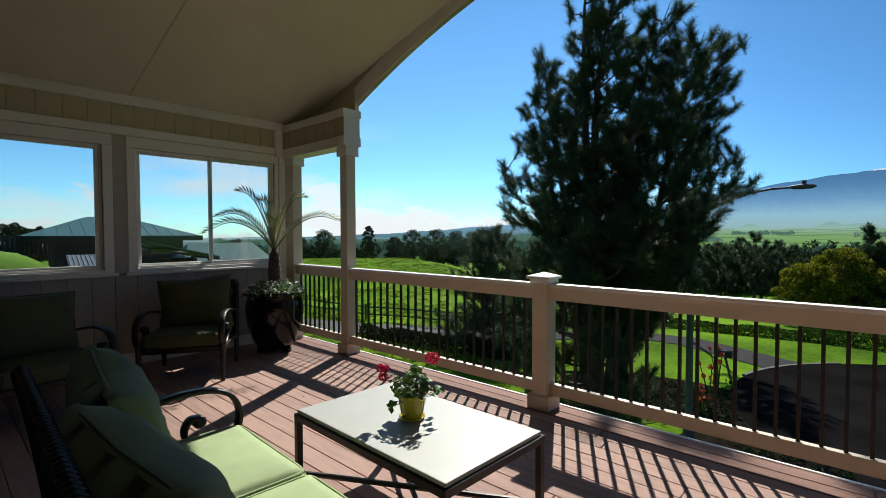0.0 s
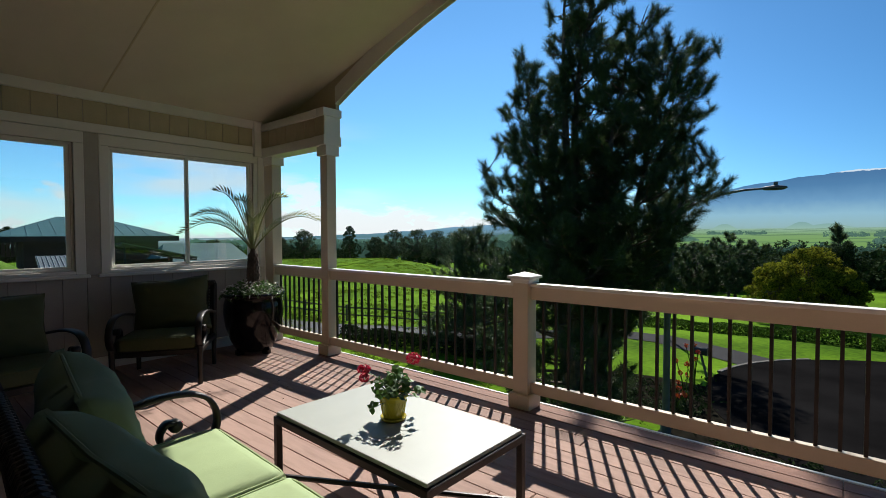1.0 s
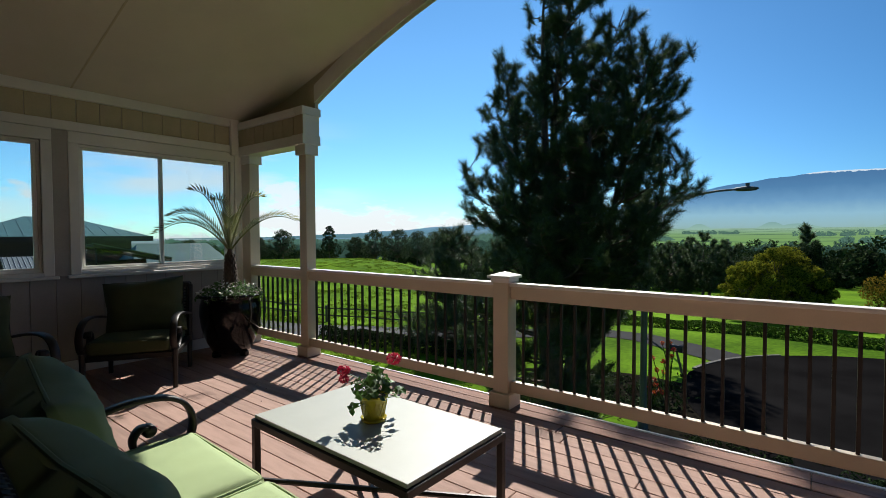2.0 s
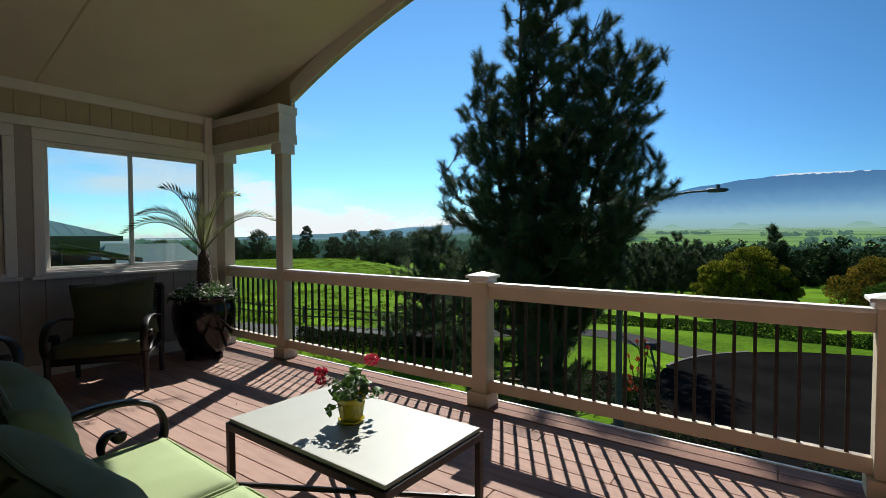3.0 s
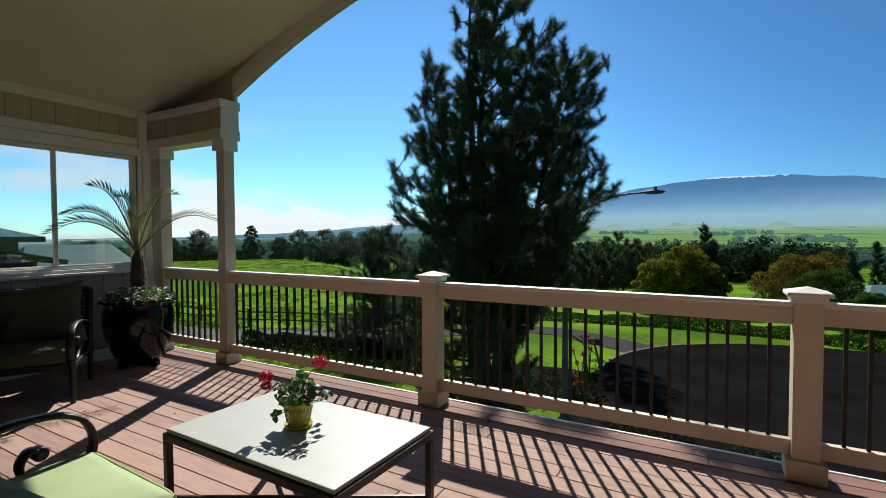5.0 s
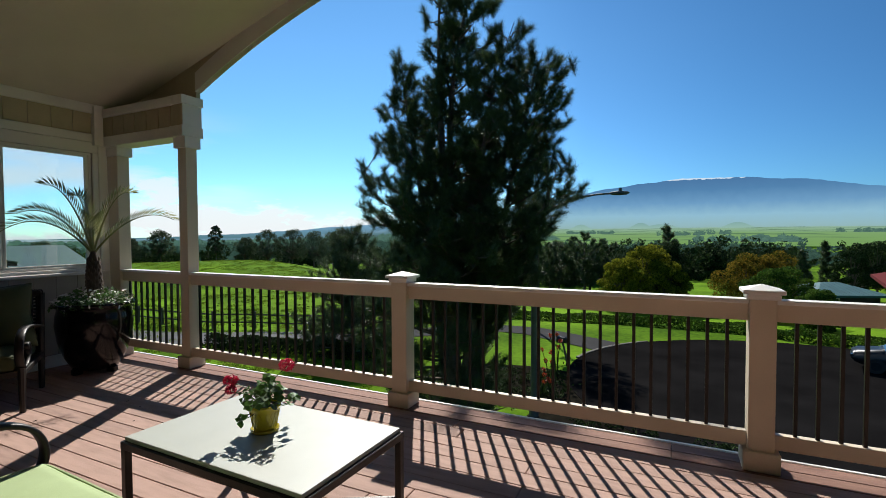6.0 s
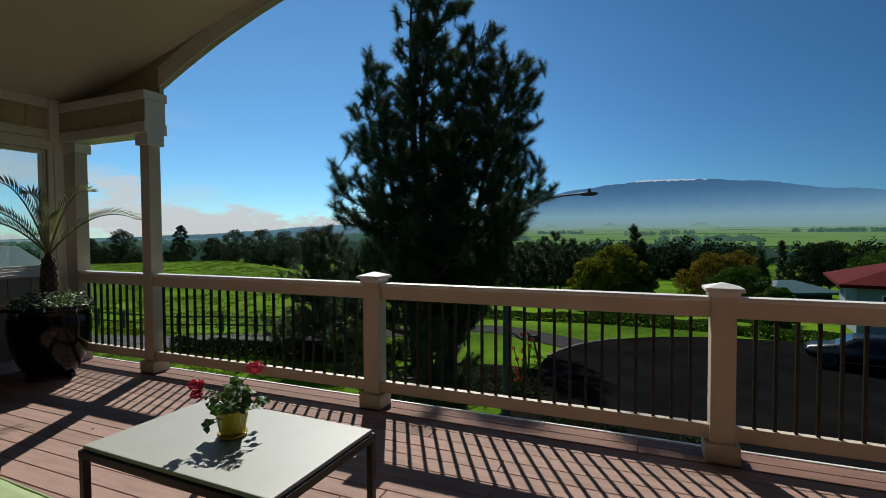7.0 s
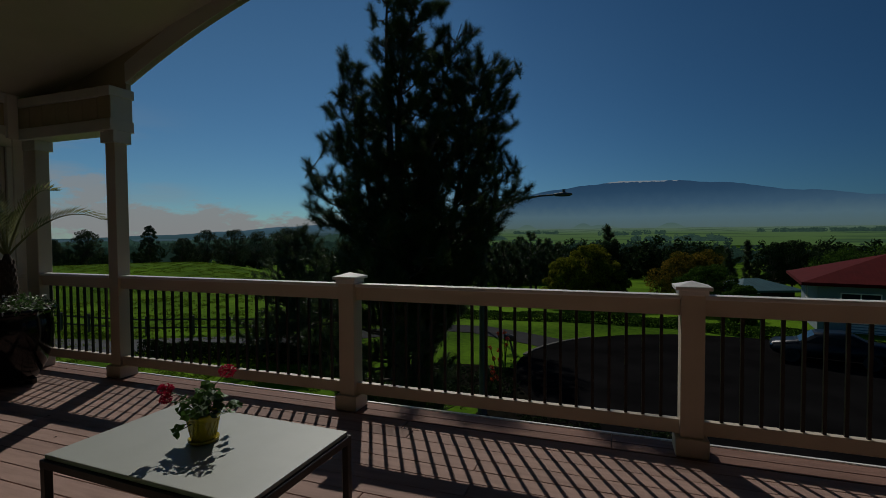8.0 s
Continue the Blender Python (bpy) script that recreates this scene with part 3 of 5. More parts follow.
def needle_mesh(name, tips, axes, rng, count, length, width, material, parent, label=""):
    """Tufts of needles, each needle one thin blade, round the given twig ends."""
    n = len(tips)
    tips, axes = np.repeat(tips, count, 0), np.repeat(axes, count, 0)
    k = n * count
    d = rng.normal(size=(k, 3))
    d /= np.linalg.norm(d, axis=1)[:, None]
    d = d + axes * 0.8
    d /= np.linalg.norm(d, axis=1)[:, None]
    start = tips - axes * rng.uniform(0, 0.46, (k, 1))
    side = np.cross(d, rng.normal(size=(k, 3)))
    side /= np.linalg.norm(side, axis=1)[:, None]
    ln = length * rng.uniform(0.6, 1.15, (k, 1))
    v = np.stack([start - side * width, start + side * width, start + d * ln + axes * 0.03], 1).reshape(-1, 3)
    f = np.arange(3 * k).reshape(-1, 3)
    return raw(name, v.tolist(), f.tolist(), material, parent, label)


def pine(name, base, stems, seed, label, count=92, tuft=0.21, clump=3.9, girth=0.28, fine=0.0043):
    """Pine of one or more leaders. stems: height, lean in x and y, spread by height and direction, limbs, lowest limb."""
    rng = np.random.default_rng(seed)
    t = thing(name, label, "tree", base)
    wood = bmesh.new()
    tips, axes = [], []
    for height, lean, spread, limbs, low, *more in stems:
        off, power = more if more else (0.0, 1.2)

        def stem(u):
            return Vector((off * min(1.0, u * 5) + lean[0] * u ** power + 0.18 * math.sin(u * 5), lean[1] * u ** power + 0.15 * math.sin(u * 4 + 1) - 0.12, height * u))
        trunk = tube([stem(i / 14) for i in range(15)], [girth * (1 - i / 14) ** 1.15 * height / 15 + 0.008 for i in range(15)], 9)
        part("trunk", trunk, "bark", t)
        for i in range(limbs):
            u = low + (0.985 - low) * (i + rng.uniform(0, 1)) / limbs
            az = i * 2.39996 + rng.uniform(-0.4, 0.4)
            reach = spread(u, az) * (rng.uniform(0.35, 1.0) ** 0.6) * rng.uniform(0.88, 1.1)
            out = Vector((math.cos(az), math.sin(az), 0))
            rise = (0.20 + 0.75 * u) * reach * rng.uniform(0.5, 0.9)
            a = stem(max(0.03, u - rise / height))
            pts = [a + out * reach * s + Vector((0, 0, rise * s ** 1.6)) + Vector((rng.normal() * 0.10 * s, rng.normal() * 0.10 * s, 0)) for s in (0, 0.25, 0.5, 0.75, 1.0)]
            tube(pts, [0.055 * (1 - s * 0.8) * (1.15 - u * 0.6) for s in (0, 0.25, 0.5, 0.75, 1.0)], 5, wood)
            clumps = int(2 + reach * clump)
            for k in range(clumps):
                s = min(1.0, 1.0 if k == 0 else 0.28 + 0.75 * (k + rng.uniform()) / clumps)
                j = min(3, int(s * 4))
                p = pts[j].lerp(pts[j + 1], s * 4 - j)
                fan = (0.10 if k == 0 else 0.33) * min(1.0, 0.35 + reach / 3)
                c = p + Vector((rng.normal() * fan, rng.normal() * fan, abs(rng.normal()) * fan * 0.8))
                d0 = ((c - p) * 1.0 + out * 0.55 + Vector((0, 0, 0.75))).normalized()
                tube([p, p.lerp(c, 0.6) - Vector((0, 0, 0.04)), c], [0.020, 0.015, 0.009], 3, wood)
                for _ in range(5):
                    d = (d0 + Vector((rng.normal(), rng.normal(), rng.normal() * 0.6)) * 0.42).normalized()
                    tips.append(c + d * rng.uniform(0.08, 0.28))
                    axes.append(d)
    tagged(part("limb_wood", wood, "bark", t), kind="stuff")
    needle_mesh("crown", np.array([tuple(p) for p in tips]), np.array([tuple(d) for d in axes]), rng, count, tuft, fine, "needle", t)
    return t


def by_height(*table):
    return lambda u, az: mix_table(table, u)


def main_spread(u, az):
    """Broad and dense low down, thinner on the east side of the top, cut back low on the lamp's side."""
    w = mix_table([(0, 1.9), (0.13, 2.5), (0.30, 2.9), (0.44, 2.9), (0.55, 2.5), (0.67, 1.8), (0.78, 1.3), (0.87, 1.15), (1.0, 0.3)], u)
    toward = math.cos(az - 0.42)
    if u < 0.42 and toward > 0:
        w *= 1 - 0.45 * toward * min(1, (0.42 - u) / 0.12)
    if u > 0.60:
        w *= 1 + min(1, (u - 0.60) / 0.12) * (-0.32 + 0.42 * toward)
    return w


def west_spread(u, az):
    """The western leader reaches furthest outwards, away from the trunk."""
    w = mix_table([(0, 0.9), (0.2, 1.7), (0.45, 2.4), (0.58, 2.3), (0.70, 1.6), (0.80, 0.95), (0.88, 0.5), (1.0, 0.2)], u)
    return w * (1 + 0.12 * math.cos(az - math.pi))


def east_spread(u, az):
    """The eastern leader throws one long bough out over the lamp's arm."""
    w = mix_table([(0, 0.5), (0.33, 0.7), (0.45, 1.6), (0.56, 1.95), (0.68, 1.75), (0.82, 1.5), (0.92, 1.05), (1.0, 0.35)], u)
    if 0.58 < u < 0.70:
        w += 0.45 * max(0.0, math.cos(az - 0.42))
    return w


pine("pine_tree", polar(24.1, 14.2), [
    (14.6, (1.7, 0.4), main_spread, 112, 0.04, -0.35, 4.5),
    (14.3, (0.5, -0.3), by_height((0, 0.3), (0.6, 0.5), (0.75, 0.5), (0.88, 0.6), (1.0, 0.25)), 20, 0.66, -0.45, 4.0),
    (11.3, (-0.85, -0.4), west_spread, 58, 0.30, -0.45, 1.2),
    (12.1, (1.65, 0.6), by_height((0, 0.3), (0.5, 0.5), (0.7, 0.95), (0.86, 0.95), (1.0, 0.3)), 30, 0.56, 0.2, 2.4),
    (11.3, (2.55, 1.1), east_spread, 84, 0.30, 0.0, 1.2),
], 11, "tall dark backlit pine tree with upswept needle tufts")
pine("pine_tree", polar(36.0, 26.0), [(6.4, (0, 0), lambda u, az: 3.9 * (1 - u) ** 0.8 + 0.4, 90, 0.06)], 23, "small dark green pine tree beside the big one", 44, 0.30, 2.6, 0.28, 0.006)
# Added pine, hidden behind the big one, to throw shade on the turnaround
pine("pine_tree", (-7.71, 28.99, GROUND), [(12.0, (0.3, 0.2), by_height((0, 0.8), (0.5, 1.0), (0.62, 1.7), (0.8, 1.4), (1.0, 0.3)), 44, 0.55)], 29, "slim tall pine tree added behind the lawn to shade the asphalt", 36, 0.30, 3.0, 0.10)
pine("pine_tree", polar(0.3, 53), [(7.7, (0, 0), by_height((0, 1.3), (0.5, 1.0), (1.0, 0.15)), 40, 0.06)], 37, "slim dark evergreen tree beyond the lawn", 30, 0.40, 2.6, 0.28, 0.02)
# open-crowned dark pines between the lamp and the yellow tree, and two slim ones behind the houses
for az, d, h, w, sd in ((15.6, 62, 7.6, 2.6, 41), (12.2, 60, 6.6, 2.9, 42), (9.3, 58, 7.4, 2.7, 43), (7.2, 62, 6.9, 2.6, 44)):
    pine("pine_tree", polar(az, d), [(h, (0.4, 0.0), by_height((0, 0.5), (0.3, w * 0.8), (0.6, w), (0.85, w * 0.75), (1.0, 0.3)), 34, 0.2)], sd, "dark open-crowned pine tree beyond the lawn", 26, 0.42, 2.2, 0.3, 0.022)
for az, d, h, w, sd in ((-11.4, 78, 6.3, 1.2, 45), (-13.1, 84, 7.4, 1.1, 46)):
    pine("pine_tree", polar(az, d), [(h, (0, 0), by_height((0, w), (0.4, w * 0.9), (1.0, 0.1)), 34, 0.05)], sd, "slim dark conifer behind the houses", 22, 0.5, 2.4, 0.2, 0.03)


def leaf_tree(name, base, height, radius, seed, label, material, leaves=2600, size=0.16, low=0.25, blobs=26, squash=0.8, lump=1.0):
    rng = np.random.default_rng(seed)
    t = thing(name, label, "tree", base)
    wood = bmesh.new()
    top = height * low
    tube([(0, 0, -0.3), (0.05, 0.02, top * 0.6), (0.02, -0.05, top * 1.25)], [0.05 * radius + 0.05, 0.045 * radius + 0.03, 0.03 * radius + 0.02], 8, wood)
    cen = []
    for i in range(blobs):
        u = (i + 0.5) / blobs
        a = i * 2.39996
        w = math.sin(math.pi * min(1, 0.16 + 0.80 * u)) ** 0.7
        rr = radius * w * math.sqrt(rng.uniform(0.15, 1.0))
        cen.append((math.cos(a) * rr, math.sin(a) * rr, top + (height - top) * (u * 0.92 + rng.uniform(-0.04, 0.06))))
    for c in cen:
        tube([(0.02, -0.05, top * 0.9), (c[0] * 0.45, c[1] * 0.45, top + (c[2] - top) * 0.6), c], [0.022 * radius, 0.015 * radius, 0.006 * radius], 4, wood)
    part("trunk", wood, "bark", t)
    cen = np.array(cen)
    k = rng.integers(0, blobs, leaves)
    br = radius * lump * rng.uniform(0.24, 0.40, blobs)
    d = rng.normal(size=(leaves, 3))
    d /= np.linalg.norm(d, axis=1)[:, None]
    p = cen[k] + d * (br[k] * rng.uniform(0.45, 1.08, leaves) ** 0.6)[:, None] * np.array([1, 1, squash])
    leaf_cloud("crown", p, d, rng, size, material, t)
    return t


def leaf_cloud(name, p, d, rng, size, material, parent=None, label=""):
    n = len(p)
    nrm = d + rng.normal(size=(n, 3)) * 0.7
    nrm /= np.linalg.norm(nrm, axis=1)[:, None]
    a = np.cross(nrm, rng.normal(size=(n, 3)))
    a /= np.linalg.norm(a, axis=1)[:, None]
    b = np.cross(nrm, a)
    s = size * rng.uniform(0.6, 1.3, (n, 1))
    v = np.stack([p - a * s, p - b * s * 0.5 + nrm * s * 0.15, p + a * s, p + b * s * 0.5 + nrm * s * 0.15], 1).reshape(-1, 3)
    f = np.arange(4 * n).reshape(-1, 4)
    return tagged(raw(name, v.tolist(), f.tolist(), material, parent, label), kind="stuff")


def foliage(name, col, col2, trans=0.3):
    return mat(name, col, 0.9, 0.4, 1.5, 0, 20, spec=0.05, trans=trans, rand=0.6, island=True, col2=col2)


M["fol_dark"] = foliage("foliage_dark", (0.01739, 0.03304, 0.01217), (0.03913, 0.06522, 0.01913), 0.15)
M["fol_mid"] = foliage("foliage_mid", (0.03448, 0.07586, 0.01034), (0.08966, 0.1655, 0.02069))
M["fol_yel"] = foliage("foliage_yellow", (0.06897, 0.0931, 0.008276), (0.2483, 0.2483, 0.02069), 0.45)
M["fol_org"] = foliage("foliage_orange", (0.07586, 0.09655, 0.01103), (0.2483, 0.1655, 0.02069), 0.45)
M["fol_hedge"] = foliage("foliage_hedge", (0.02286, 0.05714, 0.005714), (0.07857, 0.1571, 0.01286), 0.2)
# Paler grey-green leaves for far trees, haze painted into the colour
M["fol_far"] = foliage("foliage_far_hazed", (0.03929, 0.06071, 0.03571), (0.08571, 0.1107, 0.06071), 0.35)

TREES = [
    (2.7, 45, 6.1, 2.3, "fol_yel", "yellow-green leafy tree beyond the lawn", 0.2),
    (0.5, 44.4, 4.4, 1.9, "fol_yel", "lower yellow-green leafy tree beyond the lawn", 0.2),
    (5.2, 45.5, 4.7, 2.0, "fol_yel", "lower yellow-green leafy tree beyond the lawn", 0.2),
    (-6.9, 49, 4.7, 2.6, "fol_org", "leafy tree with orange-tinged crown", 0.18),
    (-9.0, 50, 4.9, 2.3, "fol_org", "leafy tree with orange-tinged crown", 0.18),
    (0.5, 47, 6.0, 2.0, "fol_dark", "dark green tree behind the yellow one", 0.15),
    (-9.6, 43, 4.1, 2.2, "fol_mid", "bright green leafy tree beside the houses", 0.15),
    (8.6, 64, 5.6, 3.0, "fol_dark", "dark green spreading tree", 0.3),
    (13.0, 66, 6.0, 3.6, "fol_dark", "dark green spreading tree", 0.3),
    (-15.0, 78, 7.2, 2.4, "fol_dark", "dark green tree behind the houses", 0.2),
    (-16.7, 82, 7.8, 2.8, "fol_dark", "dark green tree behind the houses", 0.2),
    (-24.5, 74, 7.6, 5.0, "fol_mid", "broad green tree behind the red-roofed house", 0.2),
    (-20.5, 76, 6.6, 3.6, "fol_mid", "broad green tree behind the red-roofed house", 0.2),
    (-12.8, 38, 2.6, 1.5, "fol_mid", "round green shrub near the houses", 0.1),
    (56.5, 110, 7.0, 2.8, "fol_far", "dark wind-bent tree on the pasture edge", 0.25),
    (59.2, 108, 5.0, 2.6, "fol_far", "dark wind-bent tree on the pasture edge", 0.25),
    (51.3, 115, 9.0, 1.7, "fol_far", "thin dark tree on the pasture edge", 0.3),
    (48.3, 118, 7.0, 2.8, "fol_far", "grey-green tree below the pasture", 0.2),
    (46.0, 114, 8.2, 3.2, "fol_far", "grey-green tree below the pasture", 0.2),
    (43.4, 112, 8.6, 3.4, "fol_far", "grey-green tree below the pasture", 0.2),
    (41.0, 106, 8.0, 3.2, "fol_far", "grey-green tree below the pasture", 0.2),
    (38.8, 110, 8.8, 3.4, "fol_far", "grey-green tree below the pasture", 0.2),
    (66.0, 120, 7.0, 2.6, "fol_far", "dark tree beyond the neighbouring roofs", 0.2),
    (84.6, 70, 5.0, 2.2, "fol_dark", "dark tree behind the grassy bank", 0.2),
    (82.9, 72, 4.5, 2.2, "fol_dark", "dark tree behind the grassy bank", 0.2),
]
for i, (az, d, h, r, m, lab, low) in enumerate(TREES):
    far = d > 100
    leaf_tree("tree", polar(az, d), h, r, 100 + i, lab, m, 16000 if d < 60 else (8000 if far else 9000), 0.035 + d * (0.0007 if far else 0.00105), low, 30 if not far else 54, 0.8, 0.82 if not far else 0.64)


def far_woods():
    """Woodland in the valley and hedgerows on the plain."""
    rng = np.random.default_rng(5)
    pts = []
    for _ in range(1500):
        az, d = rng.uniform(27, 68), 150 * (6 ** rng.uniform(0, 1))
        if noise.noise((az * 0.25, d * 0.010, 6.0)) < -0.12:
            continue
        pts.append((az, d, rng.uniform(3.2, 6.2) * (1 + d / 1500), rng.uniform(2.2, 3.8) * (1 + d / 900)))
    for _ in range(1700):
        az, d = rng.uniform(-45, 27), 84 * (4.6 ** rng.uniform(0, 1))
        if noise.noise((az * 0.16, d * 0.011, 2.2)) < -0.10 or (az < 3 and d < 100) or (az < -3 and 265 < d < 350):
            continue
        low = 0.62 if az < -3 and d > 170 else 1.0
        pts.append((az, d, rng.uniform(3.6, 8) * low, rng.uniform(2.4, 4.2) * (1.4 - 0.4 * low)))
    for az0, az1, d, n in ((-1.5, -11.5, 255, 110), (-2, -11, 560, 46), (6, 11, 1300, 26), (-14, -24, 1150, 60), (2, -6, 900, 20), (12, 30, 700, 70), (30, 62, 420, 160), (36, 64, 800, 150)):
        for i in range(n):
            pts.append((az0 + (az1 - az0) * rng.uniform(), d * rng.uniform(0.97, 1.03), rng.uniform(3.5, 6.5) * (1 + d / 2500), rng.uniform(2, 3.6) * (1 + d / 1500)))
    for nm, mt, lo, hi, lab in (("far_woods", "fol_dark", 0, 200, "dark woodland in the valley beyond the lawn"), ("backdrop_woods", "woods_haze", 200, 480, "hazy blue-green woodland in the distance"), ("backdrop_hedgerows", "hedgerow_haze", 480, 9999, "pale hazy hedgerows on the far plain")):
        pp, dd, ss = [], [], []
        for az, d, h, r in pts:
            if not lo <= d < hi:
                continue
            b = polar(az, d)
            n = 400 if d < 200 else (150 if d < 480 else 40)
            q = rng.normal(size=(n, 3))
            q /= np.linalg.norm(q, axis=1)[:, None]
            if d < 480:
                # several boughs of uneven size make one crown
                k = 9
                cen = rng.normal(size=(k, 3)) * np.array([0.5, 0.5, 0.42])
                cen[:, 2] = np.clip(cen[:, 2], -0.8, 0.95)
                j = rng.integers(0, k, n)
                body = cen[j] + q * rng.uniform(0.18, 0.46, (k, 1))[j] * rng.uniform(0.5, 1.1, (n, 1))
            else:
                body = q * rng.uniform(0.6, 1.1, (n, 1))
            pp.append(np.array(b) + np.array([0, 0, h * 0.5]) + body * np.array([r, r, h * 0.55]))
            dd.append(q)
            ss.append(np.full((n, 1), (0.105 if d < 200 else (0.18 if d < 480 else 0.5)) * r))
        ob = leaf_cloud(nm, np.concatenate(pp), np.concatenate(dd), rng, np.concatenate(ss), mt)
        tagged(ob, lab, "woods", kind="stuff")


# Self-lit leaf colours with the haze of distance painted in
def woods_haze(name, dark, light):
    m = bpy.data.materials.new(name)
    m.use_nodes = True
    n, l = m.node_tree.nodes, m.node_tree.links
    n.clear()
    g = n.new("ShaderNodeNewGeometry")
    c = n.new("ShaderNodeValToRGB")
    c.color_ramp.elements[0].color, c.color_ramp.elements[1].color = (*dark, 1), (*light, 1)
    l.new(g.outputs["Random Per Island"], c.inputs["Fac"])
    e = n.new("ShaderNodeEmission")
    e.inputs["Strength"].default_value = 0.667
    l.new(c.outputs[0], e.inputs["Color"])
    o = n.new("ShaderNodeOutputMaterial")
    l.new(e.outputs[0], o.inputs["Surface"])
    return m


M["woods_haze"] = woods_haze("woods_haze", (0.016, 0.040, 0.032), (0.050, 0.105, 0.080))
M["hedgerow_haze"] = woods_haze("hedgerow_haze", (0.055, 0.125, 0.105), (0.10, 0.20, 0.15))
far_woods()


def hedge(line, width, height, n, seed, mat_, label):
    rng = np.random.default_rng(seed)
    seg = [(Vector(a), Vector(b)) for a, b in zip(line, line[1:])]
    tot = sum((b - a).length for a, b in seg)
    p, dd = [], []
    for a, b in seg:
        k = int(n * (b - a).length / tot)
        for _ in range(k):
            q = a.lerp(b, rng.uniform())
            ang = rng.uniform(0, math.pi)
            hh = height * (0.8 + 0.35 * noise.noise((q.x * 0.6, q.y * 0.6, seed)))
            o = Vector((a.y - b.y, b.x - a.x)).normalized() * math.cos(ang) * width * rng.uniform(0.7, 1.05)
            p.append((q.x + o.x + rng.normal() * 0.1, q.y + o.y, land(q.x, q.y) + (max(0.02, math.sin(ang)) ** 0.7) * hh * rng.uniform(0.85, 1.05)))
            dd.append((o.x, o.y, math.sin(ang)))
    ob = leaf_cloud("hedge", np.array(p), np.array(dd), rng, 0.075, mat_)
    tagged(ob, label, "hedge", kind="stuff")


hedge([(-10.5, 33.6), (-3, 34.4), (4, 33.6), (9, 31.6), (14, 28.8), (24, 26)], 0.8, 0.66, 26000, 3, "fol_hedge", "long clipped green hedge behind the lawn")
hedge([(-12.5, 19.2), (-14.2, 18.9), (-16.4, 18.6), (-19.4, 18.1), (-22.4, 17.5)], 0.6, 0.85, 9000, 4, "fol_dark", "low dark shrubs along the road")
hedge([(-26, 62), (-10, 52), (0, 48), (10, 44)], 1.2, 0.8, 4000, 6, "fol_mid", "rough green scrub beyond the hedge")


def shade_shrubs():
    """Low dark shrubs added under the pine to stand in for shade."""
    rng = np.random.default_rng(12)
    p, d = [], []
    for _ in range(80):
        az, r = rng.uniform(13, 28), rng.uniform(16.8, 21.0)
        if az < 11 and r > 19:
            continue
        b = polar(az, r)
        s = rng.uniform(0.2, 0.5)
        q = rng.normal(size=(70, 3))
        q /= np.linalg.norm(q, axis=1)[:, None]
        q[:, 2] = np.abs(q[:, 2])
        p.append(np.array(b) + q * s * np.array([1, 1, 0.8]))
        d.append(q)
    for _ in range(20):
        a, u = rng.uniform(0, 6.283), math.sqrt(rng.uniform(0, 1))
        q = rng.normal(size=(70, 3))
        q /= np.linalg.norm(q, axis=1)[:, None]
        q[:, 2] = np.abs(q[:, 2])
        p.append(np.array((-1.2 + 2.7 * u * math.cos(a), 14.9 + 1.4 * u * math.sin(a), GROUND)) + q * rng.uniform(0.15, 0.4) * np.array([1, 1, 0.8]))
        d.append(q)
    ob = leaf_cloud("shrub_bed", np.concatenate(p), np.concatenate(d), rng, 0.06, "fol_dark")
    tagged(ob, "dark low shrubs added as shade under the pine", "shrubs", kind="stuff")


shade_shrubs()

# Dark patches laid where only shade falls, by the asphalt and the pine
near = bmesh.new()
near.faces.new([near.verts.new((-1.0 + 3.2 * math.cos(a) * (1 + 0.08 * math.sin(3 * a)), 14.9 + 1.9 * math.sin(a), GROUND + 0.034)) for a in [2 * math.pi * k / 36 for k in range(36)]])
tagged(part("ground_shade", near, "shade_dark"), "dark patch standing in for shade beside the asphalt", "ground", kind="structure")
shade_patch = bmesh.new()
bv = []
for k in range(40):
    a = 2 * math.pi * k / 40
    r = 1 + 0.08 * noise.noise((math.cos(a) * 2, math.sin(a) * 2, 4))
    bv.append(shade_patch.verts.new((-5.2 + 4.4 * r * math.cos(a), 18.7 + 2.3 * r * math.sin(a), GROUND + 0.03)))
shade_patch.faces.new(bv)
tagged(part("ground_shade", shade_patch, "shade_dark"), "dark patch standing in for shade under the pine", "ground", kind="structure")


def grass_tufts():
    """Rough pasture grass standing out of the sward."""
    rng = np.random.default_rng(31)
    p = []
    while len(p) < 13000:
        az, r = rng.uniform(28, 68), 15 + 65 * rng.uniform() ** 0.8
        x, y = -r * math.sin(radians(az)), r * math.cos(radians(az))
        if 0.5 * noise.noise((x * 0.22, y * 0.22, 1.0)) + noise.noise((x, y, 2.0)) < 0.05:
            continue
        p.append((x, y, land(x, y)))
    p = np.array(p)
    k = 5
    q = np.repeat(p, k, 0)
    n = len(q)
    q[:, :2] += rng.normal(size=(n, 2)) * 0.14
    h = rng.uniform(0.03, 0.12, (n, 1))
    tip = q + np.concatenate([rng.normal(size=(n, 2)) * 0.10, h], 1)
    s = np.concatenate([rng.normal(size=(n, 2)), np.zeros((n, 1))], 1)
    s *= 0.05 / np.linalg.norm(s, axis=1)[:, None]
    v = np.stack([q - s, q + s, tip], 1).reshape(-1, 3)
    ob = raw("pasture_grass", v.tolist(), np.arange(3 * n).reshape(-1, 3).tolist(), "tuft")
    tagged(ob, "rough tufts of pasture grass", "grass", kind="stuff")


M["tuft"] = mat("tuft_grass", (0.08667, 0.1667, 0.009333), 0.9, 0.3, 0.5, 0, 20, spec=0.02, trans=0.4, rand=0.6, island=True, col2=(0.1733, 0.24, 0.02667))
grass_tufts()

